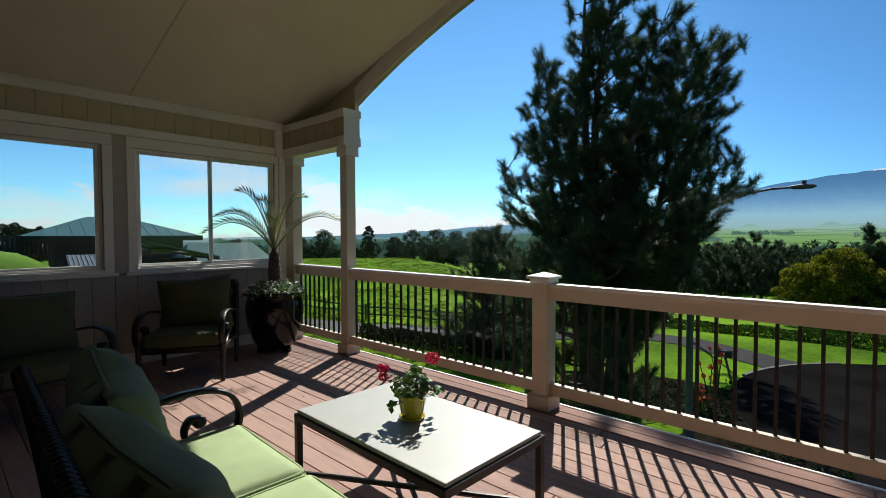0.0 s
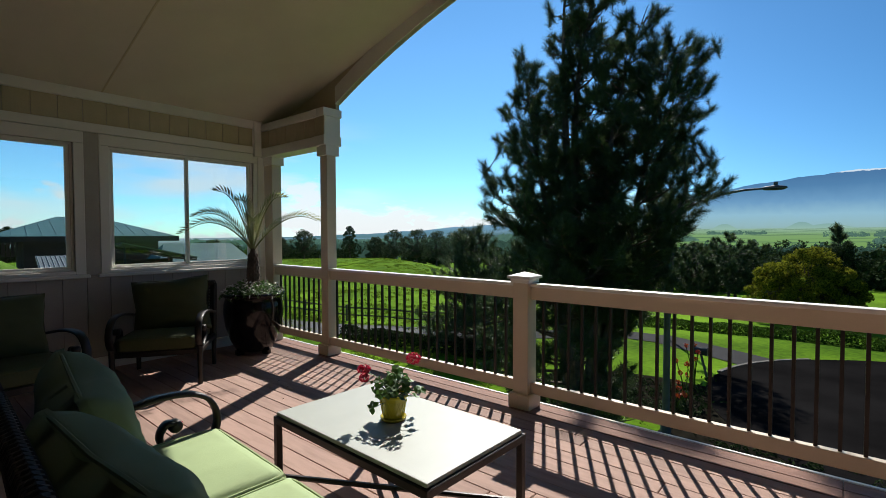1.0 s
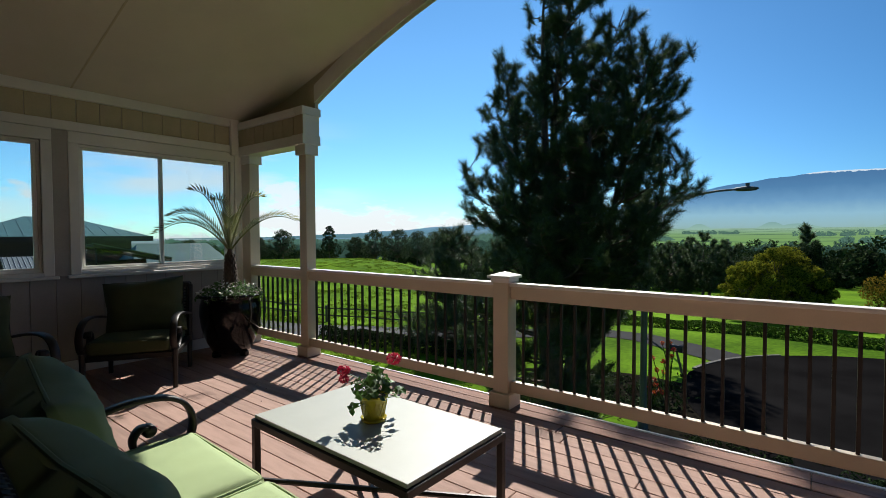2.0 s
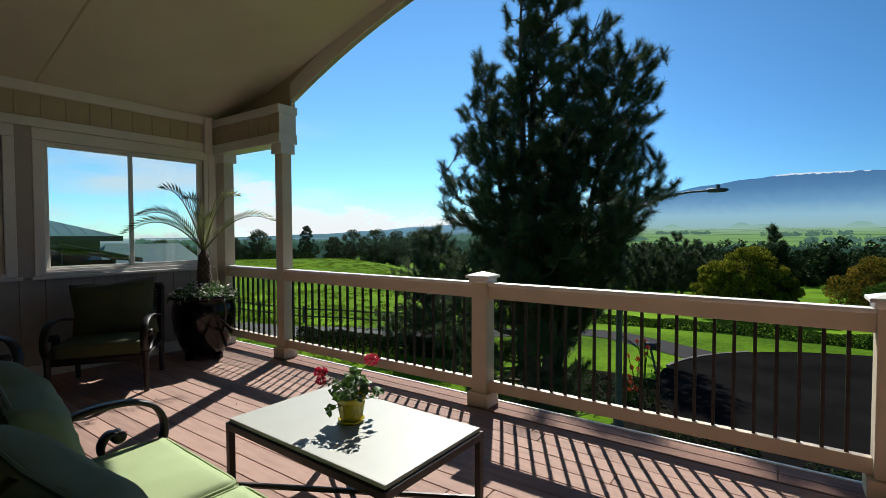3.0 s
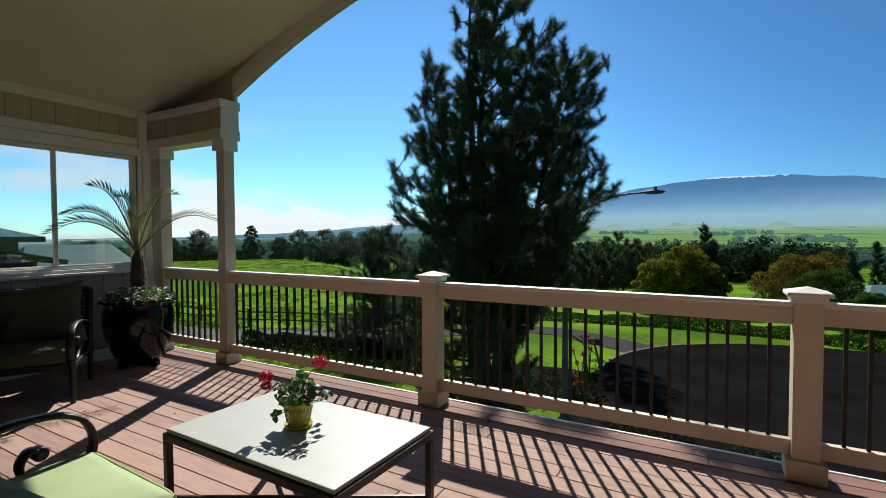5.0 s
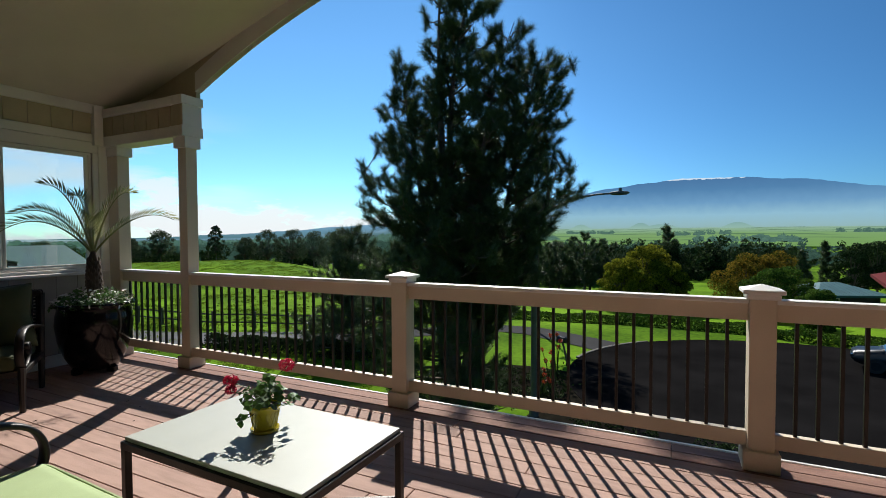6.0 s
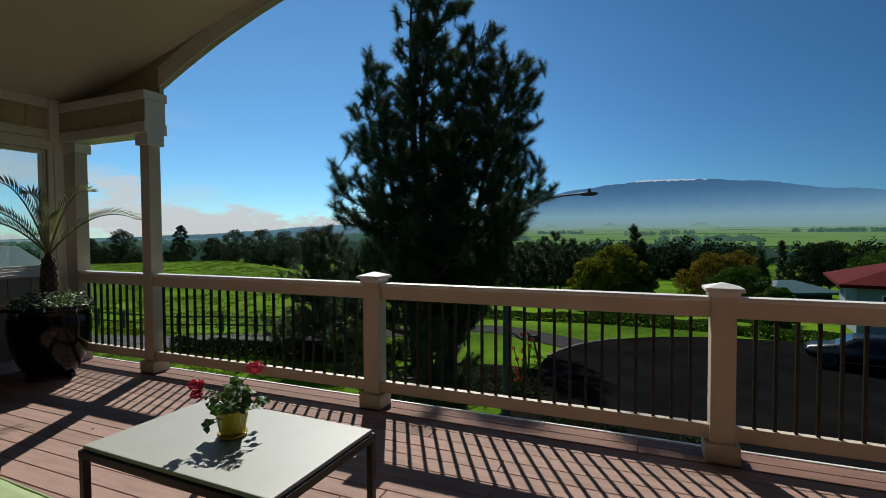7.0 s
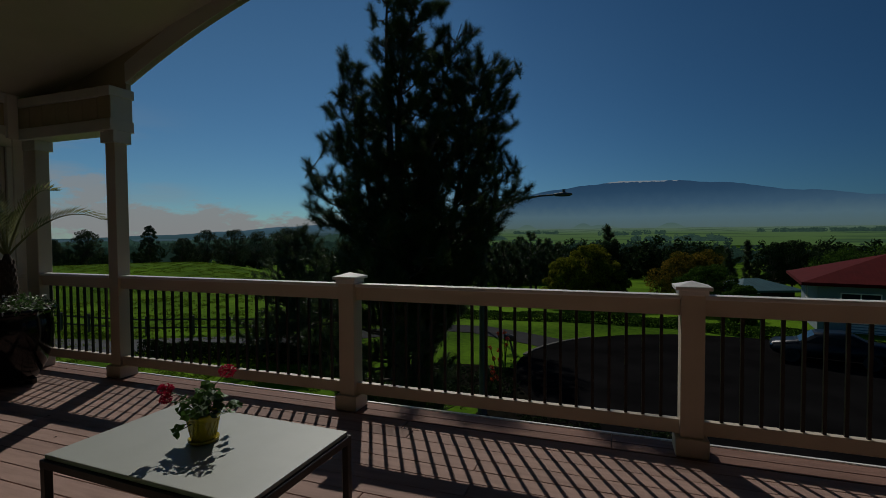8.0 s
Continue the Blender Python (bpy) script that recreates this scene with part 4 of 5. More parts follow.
# ---- road, lamp, houses ----
def strip(name, line, width, z, material, label, category):
    bm = bmesh.new()
    left, right = [], []
    pts = [Vector((*p, 0)) for p in line]
    fine = []
    for a, b in zip(pts, pts[1:]):
        k = max(1, int((b - a).length / 1.5))
        fine += [a.lerp(b, i / k) for i in range(k)]
    fine.append(pts[-1])
    for i, p in enumerate(fine):
        d = (fine[min(i + 1, len(fine) - 1)] - fine[max(i - 1, 0)]).normalized()
        s = Vector((-d.y, d.x, 0)) * width / 2
        for lst, q in ((left, p + s), (right, p - s)):
            lst.append(bm.verts.new((q.x, q.y, land(q.x, q.y) + z)))
    for i in range(len(fine) - 1):
        bm.faces.new((left[i], left[i + 1], right[i + 1], right[i]))
    bmesh.ops.recalc_face_normals(bm, faces=bm.faces[:])
    return tagged(part(name, bm, material), label, category, kind="structure")


def turnaround():
    bm = bmesh.new()
    n = 72
    ring = []
    for i in range(n):
        a = 2 * math.pi * i / n
        r = 1.0 + 0.006 * noise.noise((i * 0.7, 0, 0))
        ring.append(bm.verts.new((6.2 + r * 10.35 * math.cos(a), 21.9 + r * 9.25 * math.sin(a), GROUND + 0.045)))
    bm.faces.new(ring)
    low = [bm.verts.new((v.co.x, v.co.y, GROUND - 0.05)) for v in ring]
    for i in range(n):
        bm.faces.new((ring[i], low[i], low[(i + 1) % n], ring[(i + 1) % n]))
    tagged(part("road", bm, "asphalt"), "dark asphalt turnaround at the end of a street", "road", kind="structure")


turnaround()
edge = bmesh.new()
for i in range(60):
    a, b = (2.36 + 0.62 * (i + k) / 60 for k in (0, 0.93))
    q = [edge.verts.new((6.2 + s * math.cos(c) * 10.35, 21.9 + s * math.sin(c) * 9.25, GROUND + z)) for z in (0.0, 0.075) for s, c in ((0.998, a), (0.998, b), (1.014, b), (1.014, a))]
    for f in ((4, 5, 6, 7), (0, 1, 5, 4), (1, 2, 6, 5), (2, 3, 7, 6), (3, 0, 4, 7)):
        edge.faces.new([q[j] for j in f])
bmesh.ops.recalc_face_normals(edge, faces=edge.faces[:])
tagged(part("road_edge", edge, "concrete"), "broken pale concrete edging along the asphalt", "kerb", kind="structure")
strip("road", [(-0.6, 24.4), (-2.2, 25.8), (-3.8, 26.8), (-5.5, 27.7), (-7.8, 28.8), (-10.3, 28.7), (-12.4, 27.0), (-16, 23.4), (-19.5, 21.2), (-22.1, 20.2)], 2.3, 0.03, "lane", "narrow grey asphalt lane across the grass", "road")
strip("road", [(-19.5, 21.2), (-22.1, 20.1), (-25.9, 18.0), (-30, 17.0), (-46, 13)], 3.1, 0.036, "pale_lane", "pale grey lane below the pasture", "road")
strip("road", [(12, 17), (30, 8), (60, -6)], 9, 0.04, "asphalt", "dark asphalt street leading away", "road")


def street_lamp():
    x, y, z = polar(14.9, 15.8)
    s = thing("street_lamp", "grey metal street lamp with a long curved arm", "street lamp", (x, y, z))
    part("pole", tube([(0, 0, 0), (0, 0, 3.5), (0, 0, 6.95)], [0.105, 0.09, 0.07], 14), "steel", s)
    part("base", tube([(0, 0, 0), (0, 0, 0.25)], [0.16, 0.15], 14), "steel", s)
    ax = Vector((2.36, 0.25, 0))
    pts = [Vector((0, 0, 6.5)) + ax * u + Vector((0, 0, 0.78 * (1 - (1 - u) ** 2.2))) for u in (0, 0.1, 0.25, 0.4, 0.6, 0.8, 1.0)]
    part("arm", tube(pts, [0.045, 0.042, 0.038, 0.035, 0.032, 0.03, 0.028], 8), "steel", s)
    e = pts[-1]
    head = lathe([(0, -0.075), (0.10, -0.06), (0.14, 0.0), (0.12, 0.05), (0.05, 0.08), (0, 0.085)], 14)
    head.transform(Matrix.Translation(e + Vector((0.22, 0.02, 0.0))) @ Matrix.Diagonal((2.2, 0.95, 0.85, 1)))
    h = part("lamp_head", head, "steel", s, "grey flattened lamp head", smooth=True)
    part("photocell", tube([e + Vector((0.25, 0.02, 0.06)), e + Vector((0.25, 0.02, 0.16))], 0.05, 8), "steel", h)


M["steel"] = mat("galvanised_steel", (0.10, 0.10, 0.10), 0.6, 0.2, 4, 0.1, 60, metal=0.2)
M["red_roof"] = mat("red_roof", (0.08929, 0.005714, 0.005), 0.9, 0.15, 1.5, 0.2, 10, spec=0.1)
M["teal_roof"] = mat("teal_metal_roof", (0.03929, 0.1071, 0.1143), 0.6, 0.16, 1.2, 0.1, 12, spec=0.2)
M["grey_roof"] = mat("grey_roof", (0.08571, 0.1036, 0.1214), 0.8, 0.2, 1.2, 0.3, 12)
M["blue_wall"] = mat("grey_blue_wall", (0.1923, 0.2385, 0.2615), 0.7, 0.08, 1.2, 0.2, 14)
M["dark_wall"] = mat("brown_wall", (0.044, 0.040, 0.046), 0.9, 0.3, 1.2, 0.2, 14, spec=0.05)
M["dark_glass"] = mat("dark_glass", (0.02, 0.025, 0.03), 0.08, 0.2, 3, 0, 20)
M["car"] = mat("car_paint", (0.002, 0.006, 0.010), 0.35, 0.15, 2, 0, 60, spec=0.25)
M["tyre"] = mat("tyre_rubber", (0.015, 0.015, 0.015), 0.85, 0.2, 8, 0.2, 60)
M["wood"] = mat("weathered_wood", (0.075, 0.065, 0.055), 0.85, 0.3, 5, 0.4, 30, stretch=(1, 1, 0.2))
street_lamp()


def hip_roof(w, d, rise, over=0.5, z=0, ridge=0.4, thick=0.12):
    bm = bmesh.new()
    a, b = w / 2 + over, d / 2 + over
    r = w * ridge / 2
    e = [bm.verts.new(p) for p in ((-a, -b, z), (a, -b, z), (a, b, z), (-a, b, z))]
    t = [bm.verts.new(p) for p in ((-r, 0, z + rise), (r, 0, z + rise))]
    for q in ((e[0], e[1], t[1], t[0]), (e[1], e[2], t[1]), (e[2], e[3], t[0], t[1]), (e[3], e[0], t[0])):
        bm.faces.new(q)
    lo = [bm.verts.new((v.co.x, v.co.y, z - thick)) for v in e]
    for i in range(4):
        bm.faces.new((e[i], lo[i], lo[(i + 1) % 4], e[(i + 1) % 4]))
    bm.faces.new(lo[::-1])
    bmesh.ops.recalc_face_normals(bm, faces=bm.faces[:])
    return bm


def roof_ribs(w, d, rise, over, z, ridge, material, roof, step=0.55):
    """Standing seams down the two long slopes."""
    a, b, r = w / 2 + over, d / 2 + over, w * ridge / 2
    rib = bmesh.new()
    x = -a + 0.3
    while x < a - 0.2:
        t = 1.0 if abs(x) < r else max(0.0, (a - abs(x)) / (a - r))
        for s in (-1, 1):
            if t > 0.08:
                p, q = Vector((x, s * b, z + 0.005)), Vector((x, s * b * (1 - t), z + rise * t + 0.005))
                tube([p, q], 0.012, 4, rib)
        x += step
    part("roof_seams", rib, material, roof)


def house(label, loc, rz, w, d, h, rise, wall_m, roof_m, windows, ridge=0.4, over=0.6, ribs=True, inset=0.0):
    hs = thing("house", label, "house", loc, rz)
    part("wall", box(-w / 2 + inset, w / 2, -d / 2, d / 2, -0.6, h), wall_m, hs)
    r = part("roof", hip_roof(w, d, rise, over, h, ridge), roof_m, hs)
    if ribs:
        roof_ribs(w, d, rise, over, h, ridge, roof_m, r, 0.42)
    fas = bmesh.new()
    a, b = w / 2 + over + 0.02, d / 2 + over + 0.02
    for q in ((-a, a, -b - 0.03, -b), (-a, a, b, b + 0.03), (-a - 0.03, -a, -b, b), (a, a + 0.03, -b, b)):
        box(*q, h - 0.2, h + 0.01, 0, fas)
    part("fascia", fas, "dark_wall" if h > 4 else roof_m, r)
    for face, u, z, ww, wh in windows:
        wd = bpy.data.objects.new("window", None)
        scene.collection.objects.link(wd)
        wd.parent = hs
        wd.matrix_basis = {"s": pose(u, -d / 2 - 0.02, z), "w": pose(-w / 2 - 0.02, u, z, 0, 0, -90), "e": pose(w / 2 + 0.02, u, z, 0, 0, 90)}[face]
        fr = bmesh.new()
        for q in ((-ww / 2, ww / 2, -0.03, 0.03, 0, 0.07), (-ww / 2, ww / 2, -0.03, 0.03, wh - 0.07, wh), (-ww / 2, -ww / 2 + 0.07, -0.03, 0.03, 0.07, wh - 0.07), (ww / 2 - 0.07, ww / 2, -0.03, 0.03, 0.07, wh - 0.07), (-0.03, 0.03, -0.03, 0.03, 0.07, wh - 0.07)):
            box(*q, 0, fr)
        part("frame", fr, "white", wd)
        part("pane", box(-ww / 2 + 0.07, ww / 2 - 0.07, -0.012, 0.012, 0.07, wh - 0.07), "dark_glass", wd)
    return hs


# the red-roofed house past the turnaround
hx, hy, hz = polar(-26.6, 45)
red = house("grey-blue house with a dark red hipped roof", (hx, hy, hz - 0.25), -12, 13.5, 9, 3.75, 1.75, "blue_wall", "red_roof", [("s", -4.6, 2.3, 2.0, 0.8), ("s", 0.2, 2.3, 1.3, 0.8), ("s", 4, 2.3, 1.3, 0.8), ("w", 1, 2.1, 0.9, 1.1)], 0.35, 0.9)
lat = bmesh.new()
for k in range(9):
    box(-5.2, 6.4, -4.58, -4.53, 0.15 + k * 0.17, 0.26 + k * 0.17, 0, lat)
part("lattice_skirt", lat, "white", red, "white slatted skirting under the house")
tx, ty, tz = polar(-13.4, 58)
house("low house with a weathered teal metal roof", (tx, ty, tz - 0.5), 22, 5.2, 5, 2.2, 0.9, "dark_wall", "teal_roof", [("s", -1.5, 1.0, 1.2, 0.9)], 0.3, 0.6)
# the neighbour's house seen through the porch windows
nx, ny = -26.0, 5.65
nb = house("neighbouring dark house with a teal hipped metal roof", (nx, ny, land(nx, ny)), 84, 4.8, 6.5, 6.0, 0.85, "dark_wall", "teal_roof", [], 0.3, 0.6, inset=0.45)
lx, ly = -19.0, 7.9
house("neighbouring low wing with a grey-teal metal roof", (lx, ly, land(lx, ly)), 84, 3.0, 3.0, 4.6, 1.13, "dark_wall", "teal_roof", [], 0.8, 0.4, False)
px_, py_ = -15.5, 3.35
shed = thing("shed", "dark shed with a tilted ribbed metal roof", "shed", (px_, py_, land(px_, py_)), 84)
part("wall", box(-0.65, 0.65, -1.1, 1.1, -0.3, 4.7), "dark_wall", shed)
sr = part("roof", prism([(-1.4, 4.80), (1.4, 5.42), (1.4, 5.48), (-1.4, 4.86)], "x", -0.78, 0.78), "grey_roof", shed)
rb = bmesh.new()
for k in range(16):
    tube([(-0.75 + k * 0.1, -1.4, 4.865), (-0.75 + k * 0.1, 1.4, 5.485)], 0.014, 4, rb)
part("roof_seams", rb, "grey_roof", sr)
cp = thing("carport", "dark low carport with a sloping roof and pale edge", "carport", (-13.0, 4.25, GROUND))
cr = part("roof", prism([(-0.75, 5.80), (0.85, 5.42), (0.85, 5.49), (-0.75, 5.87)], "x", -0.9, 0.6), "dark_wall", cp)
part("edge_strip", prism([(-0.76, 5.872), (0.86, 5.492), (0.86, 5.512), (-0.76, 5.892)], "x", 0.56, 0.62), "grey_roof", cr)
for cx_, cy_ in ((-0.7, -0.6), (0.4, -0.6), (-0.7, 0.7), (0.4, 0.7)):
    part("post", box(cx_ - 0.05, cx_ + 0.05, cy_ - 0.05, cy_ + 0.05, -0.1, 5.63 - 0.2375 * cy_), "dark_wall", cp)
part("side_wall", box(-0.75, -0.68, -0.65, 0.75, 0.0, 5.44), "dark_wall", cp)
# raised bank of grass with a fence, beside the neighbour's house
bank = bmesh.new()
bmesh.ops.create_grid(bank, x_segments=24, y_segments=24, size=1.0)
for v in bank.verts:
    u, w_ = v.co.x, v.co.y
    v.co = Vector((-22.4 + u * 8, -1.4 + w_ * 4.9, -4.9 + 5.86 * (1 - min(1, max(abs(u), abs(w_)) ** 9)) + 0.15 * noise.noise((u * 5, w_ * 5, 1))))
tagged(part("ground_bank", bank, "grass", smooth=True), "raised grassy bank beside the neighbouring house", "ground", kind="structure")
# fence on the bank
fe = thing("fence", "dark weathered paling fence on a grassy bank", "fence", (-28.4, 2.4, 0.42), 90, group="fences")
fp = mesh_of("paling", box(-0.06, 0.06, -0.012, 0.012, 0, 0.95), "wood")
for k in range(24):
    piece("paling", fp, fe, pose(-1.8 + k * 0.16, 0, 0))
part("rail", box(-1.9, 2.0, 0.012, 0.05, 0.7, 0.78), "wood", fe)


def rail_fence(line, label):
    """Post-and-rail fence along a line."""
    f = thing("fence", label, "fence", (*line[0], land(*line[0])), group="fences")
    o = Vector((*line[0], land(*line[0])))
    pm = mesh_of("post", box(-0.06, 0.06, -0.06, 0.06, -0.3, 1.15, 0.01), "wood")
    pts = []
    for a, b in zip(line, line[1:]):
        a, b = Vector((*a, 0)), Vector((*b, 0))
        k = max(1, round((b - a).length / 2.2))
        pts += [a.lerp(b, i / k) for i in range(k)]
    pts = [Vector((p.x, p.y, land(p.x, p.y))) - o for p in pts]
    for p in pts:
        piece("post", pm, f, pose(*p))
    for a, b in zip(pts, pts[1:]):
        for h in (0.45, 0.95):
            part("rail", tube([a + Vector((0, 0, h)), b + Vector((0, 0, h))], 0.05, 5), "wood", f)


rail_fence([(-42, 18.2), (-33, 20.2), (-26.5, 20.9), (-24, 22.0), (-21.7, 22.5), (-17.5, 24.5), (-13, 29)], "weathered grey post-and-rail pasture fence")

# mailbox on a leaning post
mx, my, mz = polar(11.6, 22.9)
mb = thing("mailbox", "dark metal mailbox on a leaning post", "mailbox", (mx, my, mz))
part("post", tube([(0.25, 0, -0.1), (0, 0, 0.95)], 0.05, 6), "wood", mb)
part("box", prism([(-0.13, 0.92), (0.13, 0.92), (0.13, 1.10), (0.09, 1.18), (0, 1.21), (-0.09, 1.18), (-0.13, 1.10)], "x", -0.26, 0.26), "black", mb)


def red_plant(az, d, h, seed):
    """Strappy red-flowered plant."""
    rng = np.random.default_rng(seed)
    t = thing("flowering_plant", "tall strappy plant with red and orange flower heads", "plant", polar(az, d), group="red flowering plants")
    st = bmesh.new()
    fl = []
    for k in range(5):
        a, l = rng.uniform(0, 6.28), h * rng.uniform(0.55, 1.0)
        e = Vector((math.cos(a) * 0.3, math.sin(a) * 0.3, l))
        tube([(0, 0, 0), (e.x * 0.4, e.y * 0.4, l * 0.6), e], 0.014, 4, st)
        for _ in range(26):
            d_ = rng.normal(size=3)
            fl.append((e + Vector(d_ / np.linalg.norm(d_) * 0.07)).to_tuple())
    tagged(part("stems", st, "fol_mid", t), kind="stuff")
    leaf_cloud("flowers", np.array(fl), rng.normal(size=(len(fl), 3)), rng, 0.05, "bloom", t, "red and orange flowers")
    lv = [(rng.normal() * 0.4, rng.normal() * 0.4, abs(rng.normal()) * 0.3) for _ in range(120)]
    leaf_cloud("leaves", np.array(lv), rng.normal(size=(120, 3)), rng, 0.09, "fol_dark", t)


M["bloom"] = mat("red_bloom", (0.3333, 0.01481, 0.02222), 0.6, 0.3, 8, 0, 20, trans=0.3, rand=0.6, island=True, col2=(0.5556, 0.1185, 0.01481))
red_plant(13.0, 18.2, 1.7, 1)
red_plant(12.2, 20.0, 1.9, 2)
red_plant(14.0, 17.6, 1.0, 3)


def car():
    x, y, z = polar(-19.6, 28.0)
    c = thing("car", "dark blue parked saloon car on the asphalt", "car", (x, y, z + 0.05), -14)
    prof = [(-2.2, 0.45), (-2.25, 0.62), (-2.1, 0.80), (-1.2, 0.92), (-0.55, 1.36), (0.75, 1.40), (1.45, 1.02), (2.15, 0.95), (2.28, 0.70), (2.2, 0.40), (1.75, 0.30), (-1.8, 0.30)]
    body = prism(prof, "y", -0.85, 0.85)
    bmesh.ops.bevel(body, geom=body.edges[:], offset=0.07, segments=2, affect="EDGES")
    part("body", body, "car", c, smooth=True)
    for s in (-1, 1):
        part("side_window", prism([(-0.95, 0.95), (-0.48, 1.28), (0.70, 1.32), (1.2, 1.02)], "y", s * 0.845, s * 0.862), "dark_glass", c)
        for wx in (-1.42, 1.42):
            w = part("wheel", lathe([(0.001, -0.1), (0.30, -0.1), (0.33, -0.06), (0.33, 0.06), (0.30, 0.1), (0.001, 0.1)], 20), "tyre", c, m=pose(wx, s * 0.80, 0.32, 90))
            part("rim", lathe([(0.001, -0.105), (0.19, -0.108), (0.20, 0.0), (0.19, 0.108), (0.001, 0.105)], 12), "car", w)
    part("windscreen", prism([(-1.12, 0.955), (-0.60, 1.325), (-0.58, 1.34), (-1.13, 0.975)], "y", -0.7, 0.7), "dark_glass", c)
    part("rear_light", box(2.2, 2.29, -0.8, -0.5, 0.62, 0.8, 0.02), "bloom", c)
    part("headlight", box(-2.25, -2.1, -0.82, -0.5, 0.58, 0.72, 0.02), "dark_glass", c)


car()
# small cinder cones on the plain, their haze a painted glow
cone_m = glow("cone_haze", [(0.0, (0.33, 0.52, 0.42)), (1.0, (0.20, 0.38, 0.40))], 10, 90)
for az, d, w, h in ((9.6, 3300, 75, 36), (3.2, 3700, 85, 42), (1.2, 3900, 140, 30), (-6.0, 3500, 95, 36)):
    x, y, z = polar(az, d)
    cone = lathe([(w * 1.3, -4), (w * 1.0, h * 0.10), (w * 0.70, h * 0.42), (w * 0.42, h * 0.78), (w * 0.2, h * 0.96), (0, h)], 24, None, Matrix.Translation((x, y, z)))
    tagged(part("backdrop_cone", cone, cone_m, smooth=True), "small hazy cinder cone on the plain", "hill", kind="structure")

# ---- furniture on the deck ----
def pillow(w, d, h, seed, n=20, puff=1.0):
    """A stuffed cushion with soft corners: w along x, d thick along y, h along z."""
    bm = bmesh.new()
    bmesh.ops.create_cube(bm, size=2.0)
    bmesh.ops.subdivide_edges(bm, edges=bm.edges[:], cuts=n - 1, use_grid_fill=True)
    for v in bm.verts:
        x, y, z = v.co
        ex, ez = 1 - abs(x) ** 3.2, 1 - abs(z) ** 3.2
        t = (max(0.0, ex) * max(0.0, ez)) ** (0.42 / puff)
        pinch = 1 - 0.07 * (1 - max(0, 1 - abs(x))) * (1 - abs(z)) - 0.02
        pz = 1 - 0.11 * (1 - abs(x)) * abs(z)
        px = 1 - 0.10 * (1 - abs(z)) * abs(x)
        wr = 0.013 * noise.noise((x * 2.3 + seed, y * 1.2, z * 2.3)) + 0.007 * noise.noise((x * 5 + seed, y * 2, z * 5))
        v.co = Vector((x * px * w / 2, y * (0.10 + 0.90 * t) * d / 2 + wr, z * pz * h / 2))
    return bm


def piping(w, d, h):
    pts = []
    for k in range(65):
        a = 2 * math.pi * k / 64
        c, s = math.cos(a), math.sin(a)
        x = math.copysign(abs(c) ** 0.22, c)
        z = math.copysign(abs(s) ** 0.22, s)
        pts.append((x * (1 - 0.10 * (1 - abs(z))) * w / 2 * 1.005, 0, z * (1 - 0.11 * (1 - abs(x))) * h / 2 * 1.005))
    return tube(pts, 0.007, 6)


def seat_cushion(w, d, h, seed):
    bm = box(-w / 2, w / 2, -d / 2, d / 2, -h / 2, h / 2)
    bmesh.ops.subdivide_edges(bm, edges=bm.edges[:], cuts=13, use_grid_fill=True)
    for v in bm.verts:
        u, t = v.co.x / (w / 2), v.co.y / (d / 2)
        dome = (1 - abs(u) ** 4) * (1 - abs(t) ** 4)
        v.co.z += math.copysign(0.022 * dome, v.co.z) + 0.006 * noise.noise((u * 2 + seed, t * 2, 0))
        zz = abs(v.co.z) / (h / 2)
        sh = 1 - 0.03 * max(0, zz - 0.5)
        v.co.x *= sh
        v.co.y *= sh
    bmesh.ops.bevel(bm, geom=[e for e in bm.edges if len(e.link_faces) == 2 and e.calc_face_angle(0) > 1.0], offset=0.012, segments=2, affect="EDGES")
    return bm


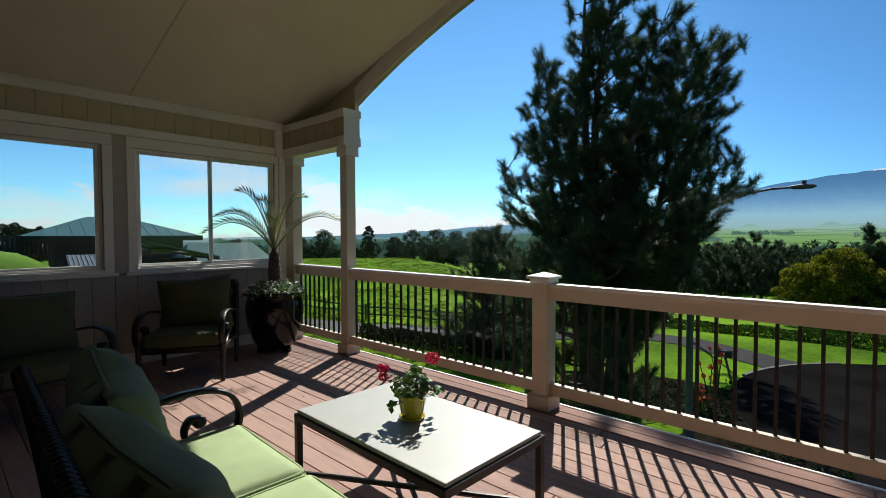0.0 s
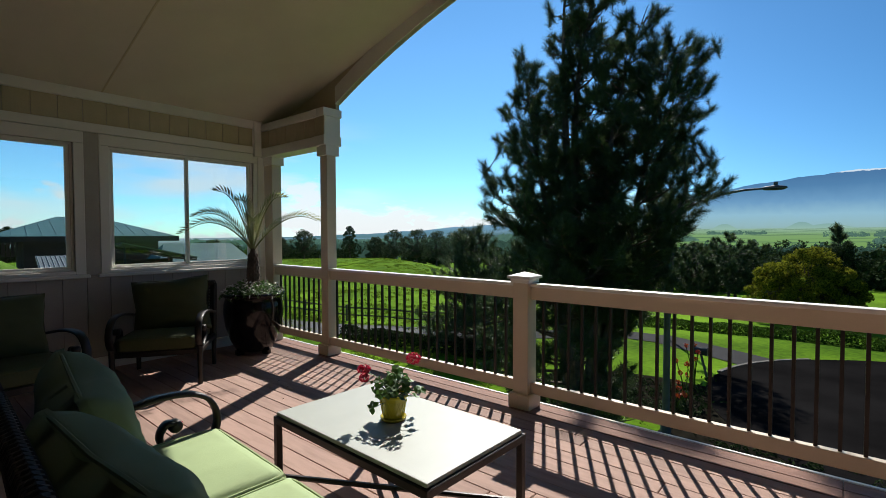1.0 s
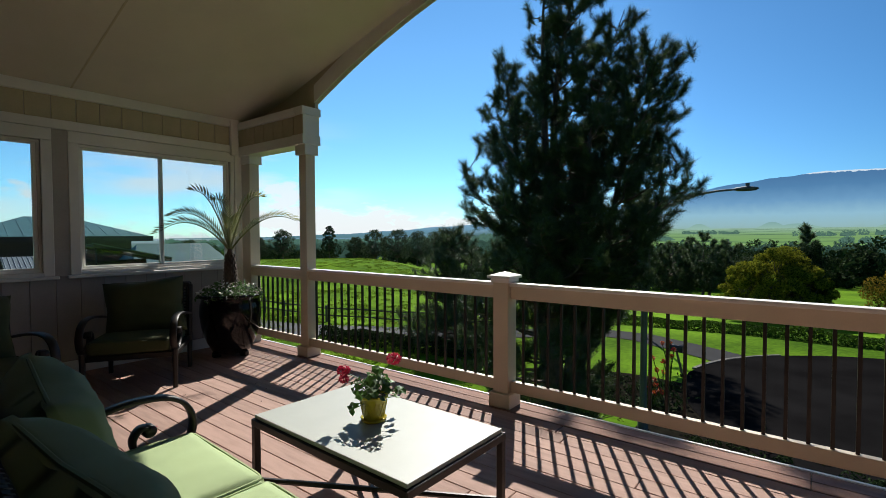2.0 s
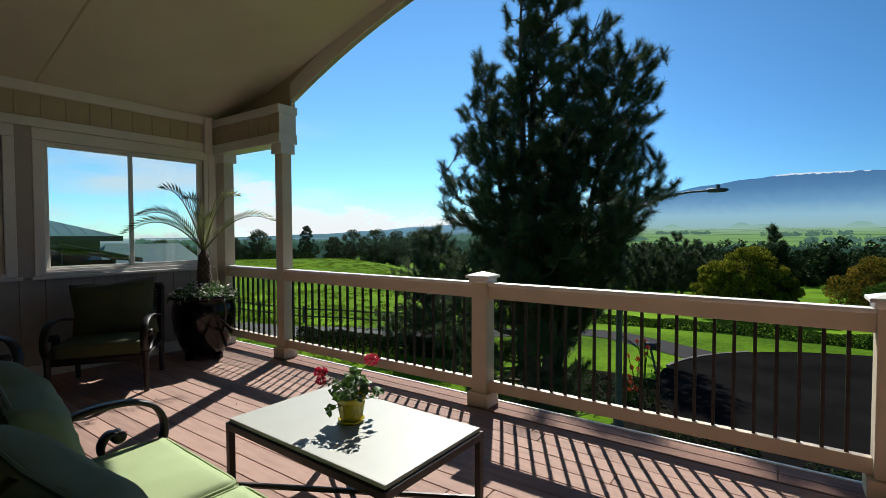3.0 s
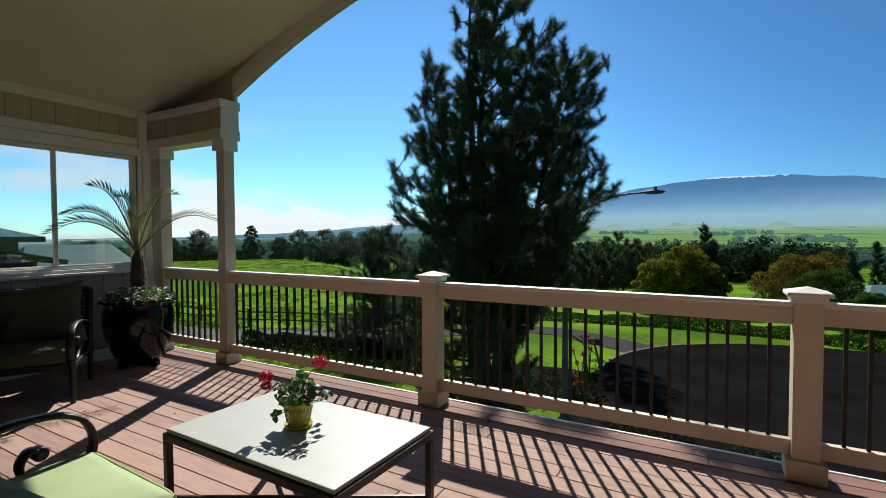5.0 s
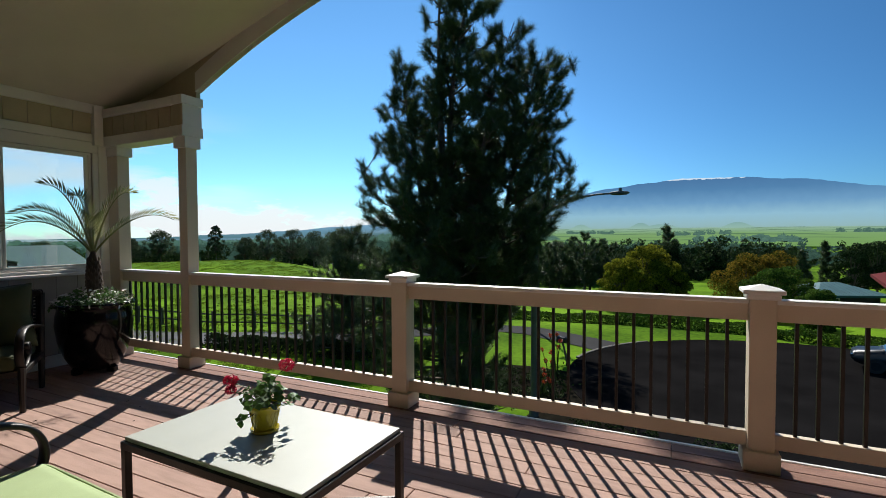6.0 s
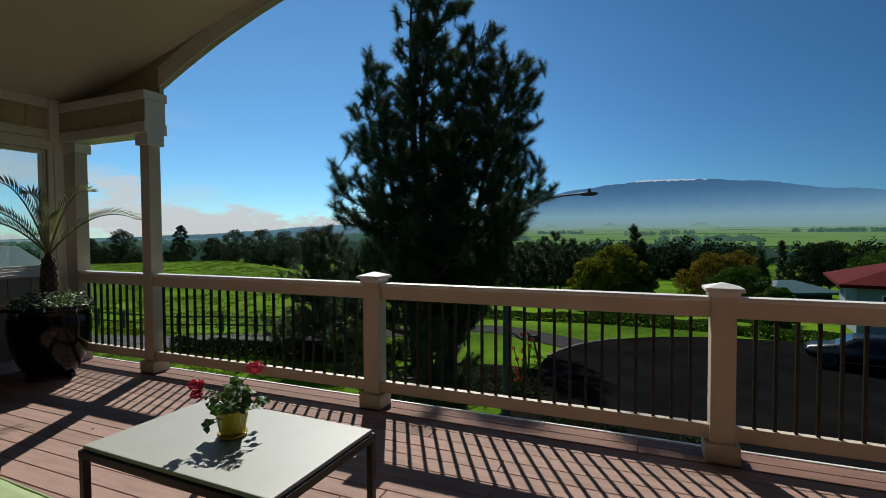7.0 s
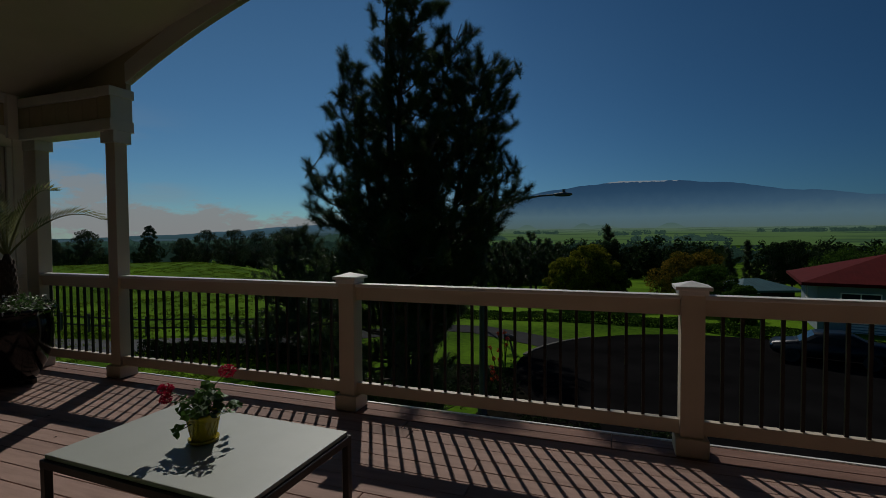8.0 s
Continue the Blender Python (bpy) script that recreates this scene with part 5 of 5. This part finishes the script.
def arm_bar(x, front, width=0.030):
    """Flat arm that sweeps forward, rolls over and curls back in a scroll."""
    pts = [(x, -0.36, 0.57), (x, -0.2, 0.60), (x, 0.0, 0.635), (x, front - 0.25, 0.65), (x, front - 0.12, 0.64), (x, front - 0.04, 0.60), (x, front, 0.54), (x, front + 0.01, 0.47), (x, front - 0.015, 0.40), (x, front - 0.07, 0.355)]
    curl = [(x, front - 0.07, 0.355), (x, front - 0.16, 0.37), (x, front - 0.235, 0.42), (x, front - 0.250, 0.475), (x, front - 0.222, 0.520), (x, front - 0.180, 0.515)]
    fine = []
    allp = [Vector(p) for p in pts + curl[1:]]
    for i in range(len(allp) - 1):
        p0, p1, p2, p3 = allp[max(0, i - 1)], allp[i], allp[i + 1], allp[min(len(allp) - 1, i + 2)]
        for k in range(5):
            t = k / 5
            fine.append(0.5 * ((2 * p1) + (p2 - p0) * t + (2 * p0 - 5 * p1 + 4 * p2 - p3) * t * t + (3 * p1 - p0 - 3 * p2 + p3) * t ** 3))
    fine.append(allp[-1])
    bm = bmesh.new()
    rings = []
    for i, p in enumerate(fine):
        d = (fine[min(i + 1, len(fine) - 1)] - fine[max(i - 1, 0)]).normalized()
        up = Vector((1, 0, 0)).cross(d).normalized()
        wx, th = Vector((width, 0, 0)), up * 0.011
        rings.append([bm.verts.new(p + q) for q in (-wx - th * 0.4, -wx * 0.8 - th, wx * 0.8 - th, wx - th * 0.4, wx + th * 0.4, wx * 0.8 + th, -wx * 0.8 + th, -wx + th * 0.4)])
    for a, b in zip(rings, rings[1:]):
        for i in range(8):
            bm.faces.new((a[i], a[(i + 1) % 8], b[(i + 1) % 8], b[i]))
    bm.faces.new(rings[0])
    bm.faces.new(rings[-1][::-1])
    e = fine[-1]
    lathe([(0.001, -width), (0.024, -width), (0.030, -width * 0.7), (0.030, width * 0.7), (0.024, width), (0.001, width)], 14, bm, Matrix.Translation(e + Vector((0, -0.004, -0.012))) @ Matrix.Rotation(math.pi / 2, 4, "Y"))
    bmesh.ops.recalc_face_normals(bm, faces=bm.faces[:])
    return bm


def seating(name, label, category, loc, rz, seats, seat_m, back_m, group="", sw=0.66, depth=0.60, seed=0, turns=None, extra=0.0, plump=1.0, reach=0.08, stuffing=0.31, lean=14):
    """Metal-framed outdoor seat: woven back, scrolled arms, loose cushions. Front is +y."""
    t = thing(name, label, category, loc, rz, group)
    w = seats * (sw + 0.02) + 0.04
    fr = 0.33
    le, re = -w / 2, w / 2 + extra
    for x in (le, re):
        part("arm", arm_bar(x, fr + reach), "bronze", t, smooth=True)
        for y in (fr + 0.03, -0.36):
            part("leg", tube([(x, y, 0.0), (x, y, 0.18), (x, y - (0 if y > 0 else 0.03), 0.36)], [0.021, 0.024, 0.027], 8), "bronze", t)
    rim = bmesh.new()
    for q in ((le, re, fr, fr + 0.035), (le, re, -0.38, -0.345)):
        box(*q, 0.285, 0.335, 0.006, rim)
    for x in (le, re):
        box(x - 0.02, x + 0.02, -0.36, fr + 0.03, 0.285, 0.335, 0.006, rim)
    part("seat_frame", rim, "bronze", t)
    part("seat_panel", box(le + 0.02, re - 0.02, -0.345, fr, 0.30, 0.322), "black", t)
    # back: rolled frame wrapped in woven strands
    bk = bmesh.new()
    for x in (le, re):
        tube([(x, -0.37, 0.30), (x, -0.41, 0.60), (x, -0.455, 0.87)], 0.026, 8, bk)
    tube([(le, -0.455, 0.87), (re, -0.455, 0.87)], 0.030, 8, bk)
    part("back_frame", bk, "bronze", t)
    wv = bmesh.new()
    n = int((re - le) / 0.032)
    for i in range(n + 1):
        x = le + (re - le) * i / n
        tube([(x, -0.375, 0.33), (x, -0.415 + 0.006 * (-1) ** i, 0.60), (x, -0.452, 0.86)], 0.009, 4, wv)
    for j in range(17):
        z = 0.35 + j * 0.031
        yy = -0.375 - (z - 0.33) * 0.152
        tube([(le + (re - le) * k / 24, yy + 0.010 * (-1) ** (k + j), z) for k in range(25)], 0.010, 4, wv)
    part("back_weave", wv, "wicker", t, "dark woven resin strands")
    wrap = bmesh.new()
    for i in range(int((re - le) / 0.016)):
        x = le + 0.016 * i
        lathe([(0.028, -0.007), (0.036, 0), (0.028, 0.007)], 8, wrap, Matrix.Translation((x, -0.455, 0.87)) @ Matrix.Rotation(0.5 * (-1) ** i, 4, "Z") @ Matrix.Rotation(math.pi / 2, 4, "Y"))
    tagged(part("back_wrap", wrap, "wicker", t, "dark strand wrapping along the top of the back"), kind="stuff")
    for k in range(seats):
        x = (k - (seats - 1) / 2) * (sw + 0.02)
        cw = sw
        if extra and k == seats - 1:
            x, cw = x + extra / 2, sw + extra
        c = part("seat_cushion", seat_cushion(cw, 0.70, 0.115, seed + k), seat_m, t, smooth=True, m=pose(x, 0.015, 0.395))
        pp = []
        for s in range(41):
            a = 2 * math.pi * s / 40
            cx, sy_ = math.cos(a), math.sin(a)
            pp.append((math.copysign(abs(cx) ** 0.12, cx) * cw / 2 * 0.995, math.copysign(abs(sy_) ** 0.12, sy_) * 0.345, 0.05))
        part("piping", tube(pp, 0.006, 6), seat_m, c)
        tilt = (*turns[k], 0.0) if turns else (0, 0, 0)
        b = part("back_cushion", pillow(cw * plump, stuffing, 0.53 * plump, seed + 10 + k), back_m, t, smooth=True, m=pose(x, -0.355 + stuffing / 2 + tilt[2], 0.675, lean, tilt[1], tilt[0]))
        part("piping", piping(cw * plump, stuffing, 0.53 * plump), back_m, b)
    return t


M["wicker"] = mat("dark_wicker", (0.010, 0.009, 0.008), 0.65, 0.4, 20, 0.3, 120)
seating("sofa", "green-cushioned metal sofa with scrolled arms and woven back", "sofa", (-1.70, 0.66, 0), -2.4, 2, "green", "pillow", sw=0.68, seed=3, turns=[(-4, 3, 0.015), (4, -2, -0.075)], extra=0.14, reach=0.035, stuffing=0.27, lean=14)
seating("armchair", "dark metal armchair with olive cushions against the porch wall", "armchair", (-5.13, 1.81, 0), -123.5, 1, "olive", "olive", "porch armchairs", seed=20, turns=[(3, 5)], plump=1.07)
seating("armchair", "dark metal armchair with olive cushions in deep shade", "armchair", (-4.77, 0.57, 0), -81, 1, "olive", "olive", "porch armchairs", seed=30, turns=[(0, -2)])


def coffee_table():
    t = thing("coffee_table", "low metal coffee table with a pale stone top", "table", (-1.762, 1.672, 0), -1.5)
    w, d, h = 1.128, 0.685, 0.45
    part("tabletop", box(-w / 2 + 0.006, w / 2 - 0.006, -d / 2 + 0.006, d / 2 - 0.006, h - 0.020, h, 0.004, seg=2), "stone", t)
    rim = bmesh.new()
    for q in ((-w / 2 - 0.008, w / 2 + 0.008, -d / 2 - 0.008, -d / 2 + 0.022), (-w / 2 - 0.008, w / 2 + 0.008, d / 2 - 0.022, d / 2 + 0.008), (-w / 2 - 0.008, -w / 2 + 0.022, -d / 2, d / 2), (w / 2 - 0.022, w / 2 + 0.008, -d / 2, d / 2)):
        box(*q, h - 0.058, h - 0.021, 0.003, rim)
    part("apron", rim, "bronze", t)
    for x in (-1, 1):
        for y in (-1, 1):
            part("leg", box(x * (w / 2 - 0.010) - 0.017, x * (w / 2 - 0.010) + 0.017, y * (d / 2 - 0.010) - 0.017, y * (d / 2 - 0.010) + 0.017, 0, h - 0.022, 0.003), "bronze", t)
    for s in (-1, 1):
        a, b = Vector((-w / 2 + 0.02, s * (-d / 2 + 0.02), 0.09)), Vector((w / 2 - 0.02, s * (d / 2 - 0.02), 0.09))
        pts = [a.lerp(b, k / 12) + Vector((0, 0, 0.007 * s)) for k in range(13)]
        part("stretcher", tube(pts, 0.014, 6), "bronze", t)


coffee_table()


def geranium():
    rng = np.random.default_rng(8)
    t = thing("potted_geranium", "yellow glazed pot with a red-flowered geranium", "potted plant", (-1.775, 1.685, 0.45))
    pot = part("pot", lathe([(0, 0.006), (0.048, 0.006), (0.052, 0.012), (0.066, 0.085), (0.070, 0.118), (0.076, 0.121), (0.077, 0.134), (0.070, 0.136), (0.066, 0.120), (0, 0.112)], 36), "pot_y", t, "yellow glazed pot with lattice relief", smooth=True)
    rel = bmesh.new()
    for k in range(18):
        for s in (-1, 1):
            pts = []
            for j in range(5):
                z = 0.028 + 0.075 * j / 4
                a = 2 * math.pi * k / 18 + s * 0.45 * j / 4
                r = 0.0525 + (z - 0.012) * 0.19
                pts.append((r * math.cos(a), r * math.sin(a), z))
            tube(pts, 0.0016, 4, rel)
    part("relief", rel, "pot_y", pot)
    part("saucer", lathe([(0, 0.0), (0.058, 0.0), (0.066, 0.006), (0.068, 0.018), (0.063, 0.018), (0.058, 0.008), (0, 0.006)], 32), "pot_y", t, smooth=True)
    part("soil", lathe([(0, 0.123), (0.066, 0.122)], 20), "bark", t)
    leafm = bmesh.new()
    stems = bmesh.new()
    for k in range(38):
        a = k * 2.39996
        r = 0.135 * math.sqrt((k + 1) / 38) * rng.uniform(0.75, 1.15)
        z = 0.135 + 0.12 * (1 - (r / 0.15) ** 2) * rng.uniform(0.5, 1.1) - (0.06 if r > 0.115 and k % 4 == 0 else 0)
        c = Vector((math.cos(a) * r, math.sin(a) * r, max(0.09, z)))
        tube([(math.cos(a) * 0.02, math.sin(a) * 0.02, 0.12), (c.x * 0.5, c.y * 0.5, 0.12 + (c.z - 0.12) * 0.8), c], 0.0022, 4, stems)
        nrm = (Vector((math.cos(a), math.sin(a), 0)) * rng.uniform(0.3, 1.2) + Vector((rng.normal() * 0.3, rng.normal() * 0.3, 0.9))).normalized()
        q = nrm.to_track_quat("Z", "Y").to_matrix().to_4x4()
        rad = rng.uniform(0.020, 0.034)
        m = Matrix.Translation(c) @ q
        cv = leafm.verts.new(m @ Vector((0, 0, 0.002)))
        ring = []
        for i in range(15):
            b = 2 * math.pi * i / 15
            rr = rad * (1 + 0.16 * math.cos(5 * b)) * (0.35 if i == 0 else 1)
            ring.append(leafm.verts.new(m @ Vector((math.cos(b) * rr, math.sin(b) * rr, 0.006 * math.cos(3 * b)))))
        for i in range(15):
            leafm.faces.new((cv, ring[i], ring[(i + 1) % 15]))
    tagged(part("leaves", leafm, "leaf", t), kind="stuff")
    tagged(part("stems", stems, "leaf", t), kind="stuff")
    for hx_, hy_, hz_, r in ((-0.126, -0.090, 0.248, 0.030), (-0.122, -0.092, 0.204, 0.023), (0.064, 0.085, 0.302, 0.036)):
        st = tube([(0, 0, 0.12), (hx_ * 0.5, hy_ * 0.5, 0.12 + (hz_ - 0.12) * 0.75), (hx_, hy_, hz_)], 0.0025, 5)
        s = part("flower_stem", st, "leaf", t)
        pp, dd = [], []
        for _ in range(110):
            d = rng.normal(size=3)
            d /= np.linalg.norm(d)
            pp.append((hx_ + d[0] * r, hy_ + d[1] * r, hz_ + 0.008 + d[2] * r * 0.75))
            dd.append(d)
        leaf_cloud("flower_head", np.array(pp), np.array(dd), rng, 0.011, "petal", s, "bright red flower cluster")


geranium()


def potted_palm():
    rng = np.random.default_rng(9)
    t = thing("potted_palm", "young palm in a large dark glazed pot with small white flowers", "potted plant", (-5.36, 2.84, 0))
    prof = [(0, 0.045), (0.17, 0.045), (0.20, 0.06), (0.265, 0.18), (0.315, 0.34), (0.335, 0.50), (0.328, 0.60), (0.312, 0.66), (0.318, 0.68), (0.345, 0.69), (0.350, 0.715), (0.335, 0.725), (0.305, 0.715), (0.300, 0.66), (0, 0.65)]
    pot = part("pot", lathe(prof, 48), "pot_b", t, "large dark glazed ceramic pot", smooth=True)
    for k in range(3):
        a = 2.1 * k + 0.4
        part("pot_foot", box(-0.045, 0.045, -0.03, 0.03, 0, 0.06, 0.008), "pot_b", pot, m=pose(math.cos(a) * 0.17, math.sin(a) * 0.17, 0, 0, 0, math.degrees(a)))
    part("soil", lathe([(0, 0.672), (0.300, 0.668)], 24), "bark", t)
    tr = bmesh.new()
    lathe([(0.055, 0.66), (0.064, 0.74), (0.066, 0.90), (0.056, 1.05), (0.040, 1.18), (0.02, 1.24)], 14, tr)
    for j in range(13):
        for i in range(7):
            a = 2 * math.pi * (i + 0.5 * (j % 2)) / 7
            z = 0.70 + j * 0.038
            r = 0.064 - max(0, z - 0.95) * 0.09
            lathe([(0.018, -0.012), (0.015, 0.010), (0.003, 0.028)], 5, tr, Matrix.Translation((math.cos(a) * r, math.sin(a) * r, z)))
    part("trunk", tr, "bark", t)
    # fronds: (direction in degrees, reach, rise, droop)
    FR = [(-121, 0.72, 0.46, 0.22), (-111, 0.58, 0.50, 0.08), (-118, 0.37, 0.66, -0.05), (-104, 0.14, 0.58, -0.03), (62, 0.34, 0.64, -0.02), (66, 0.75, 0.50, 0.12), (150, 0.22, 0.40, 0.0)]
    for az, reach, rise, droop in FR:
        a = radians(az)
        out = Vector((math.cos(a), math.sin(a), 0))
        pts = [Vector((0, 0, 1.20)) + out * reach * (s ** 1.15) + Vector((0, 0, rise * math.sin(s * 1.75) - droop * s ** 2.5)) for s in [i / 16 for i in range(17)]]
        f = part("frond", tube(pts, [0.010 * (1 - 0.8 * i / 16) + 0.001 for i in range(17)], 5), "frond", t)
        lm = bmesh.new()
        for i in range(3, 17):
            for half in (0, 0.5):
                k = min(16, i + half)
                p = pts[int(k)].lerp(pts[min(16, int(k) + 1)], k - int(k))
                d = (pts[min(16, i + 1)] - pts[i - 1]).normalized()
                sd = d.cross(Vector((0, 0, 1))).normalized()
                up = sd.cross(d)
                ln = 0.20 * (1 - abs((k - 8) / 13) ** 2) * rng.uniform(0.85, 1.1)
                for s in (-1, 1):
                    v = (d * 0.62 + sd * s * 0.66 + up * 0.42).normalized()
                    e = p + v * ln + Vector((0, 0, -0.02))
                    n = v.cross(up).normalized() * 0.0060
                    m_ = p.lerp(e, 0.45) + up * 0.008
                    q = [lm.verts.new(c) for c in (p - n * 0.4, p + n * 0.4, m_ + n, e, m_ - n)]
                    lm.faces.new(q)
        tagged(part("frond_foliage", lm, "frond", f), kind="stuff")
    # small white flowers and trailing leaves round the rim
    pp, dd = [], []
    for _ in range(900):
        a, r = rng.uniform(0, 6.283), 0.33 * math.sqrt(rng.uniform(0.12, 1.25))
        hgt = 0.70 + rng.uniform(0, 0.16) * (1.15 - (r / 0.37) ** 2) + 0.03 * noise.noise((math.cos(a) * 3, math.sin(a) * 3, r * 6)) - max(0, r - 0.33) * 1.6 * rng.uniform(0, 1)
        pp.append((math.cos(a) * r, math.sin(a) * r, hgt))
        dd.append((math.cos(a) * 0.4, math.sin(a) * 0.4, 0.9))
    leaf_cloud("groundcover", np.array(pp), np.array(dd), rng, 0.022, "leaf", t)
    fl = [(p[0], p[1], p[2] + 0.022) for p in pp[::3]]
    leaf_cloud("blossom", np.array(fl), np.array(dd[::3]), rng, 0.022, "white", t, "small white flowers")


M["frond"] = mat("palm_frond", (0.1538, 0.1846, 0.06923), 0.35, 0.35, 4, 0, 60, trans=0.5, col2=(0.3385, 0.3462, 0.1538))
potted_palm()


def litter(x, y, s, rz, material, name, label):
    """A petal or leaf lying on the boards."""
    bm = bmesh.new()
    v = [bm.verts.new(p) for p in ((-s, 0, 0.002), (-s * 0.3, -s * 0.5, 0.004), (s * 0.6, -s * 0.4, 0.006), (s, 0, 0.002), (s * 0.5, s * 0.45, 0.007), (-s * 0.4, s * 0.45, 0.003))]
    bm.faces.new(v)
    bmesh.ops.solidify(bm, geom=bm.faces[:], thickness=0.001)
    tagged(part(name, bm, material, m=pose(x, y, 0.001, 0, 0, rz)), label, "leaf", group="litter on the deck")


litter(-3.78, 1.41, 0.022, 30, "petal", "fallen_petal", "single red petal lying on the deck boards")
for k in range(7):
    litter(-4.3 + 0.55 * (k % 4) + 0.2 * rnd.uniform(-1, 1), 2.0 + 0.35 * (k // 4) + 0.25 * rnd.uniform(-1, 1), rnd.uniform(0.008, 0.016), rnd.uniform(0, 180), "bark", "fallen_leaf", "small dry brown leaf lying on the deck boards")
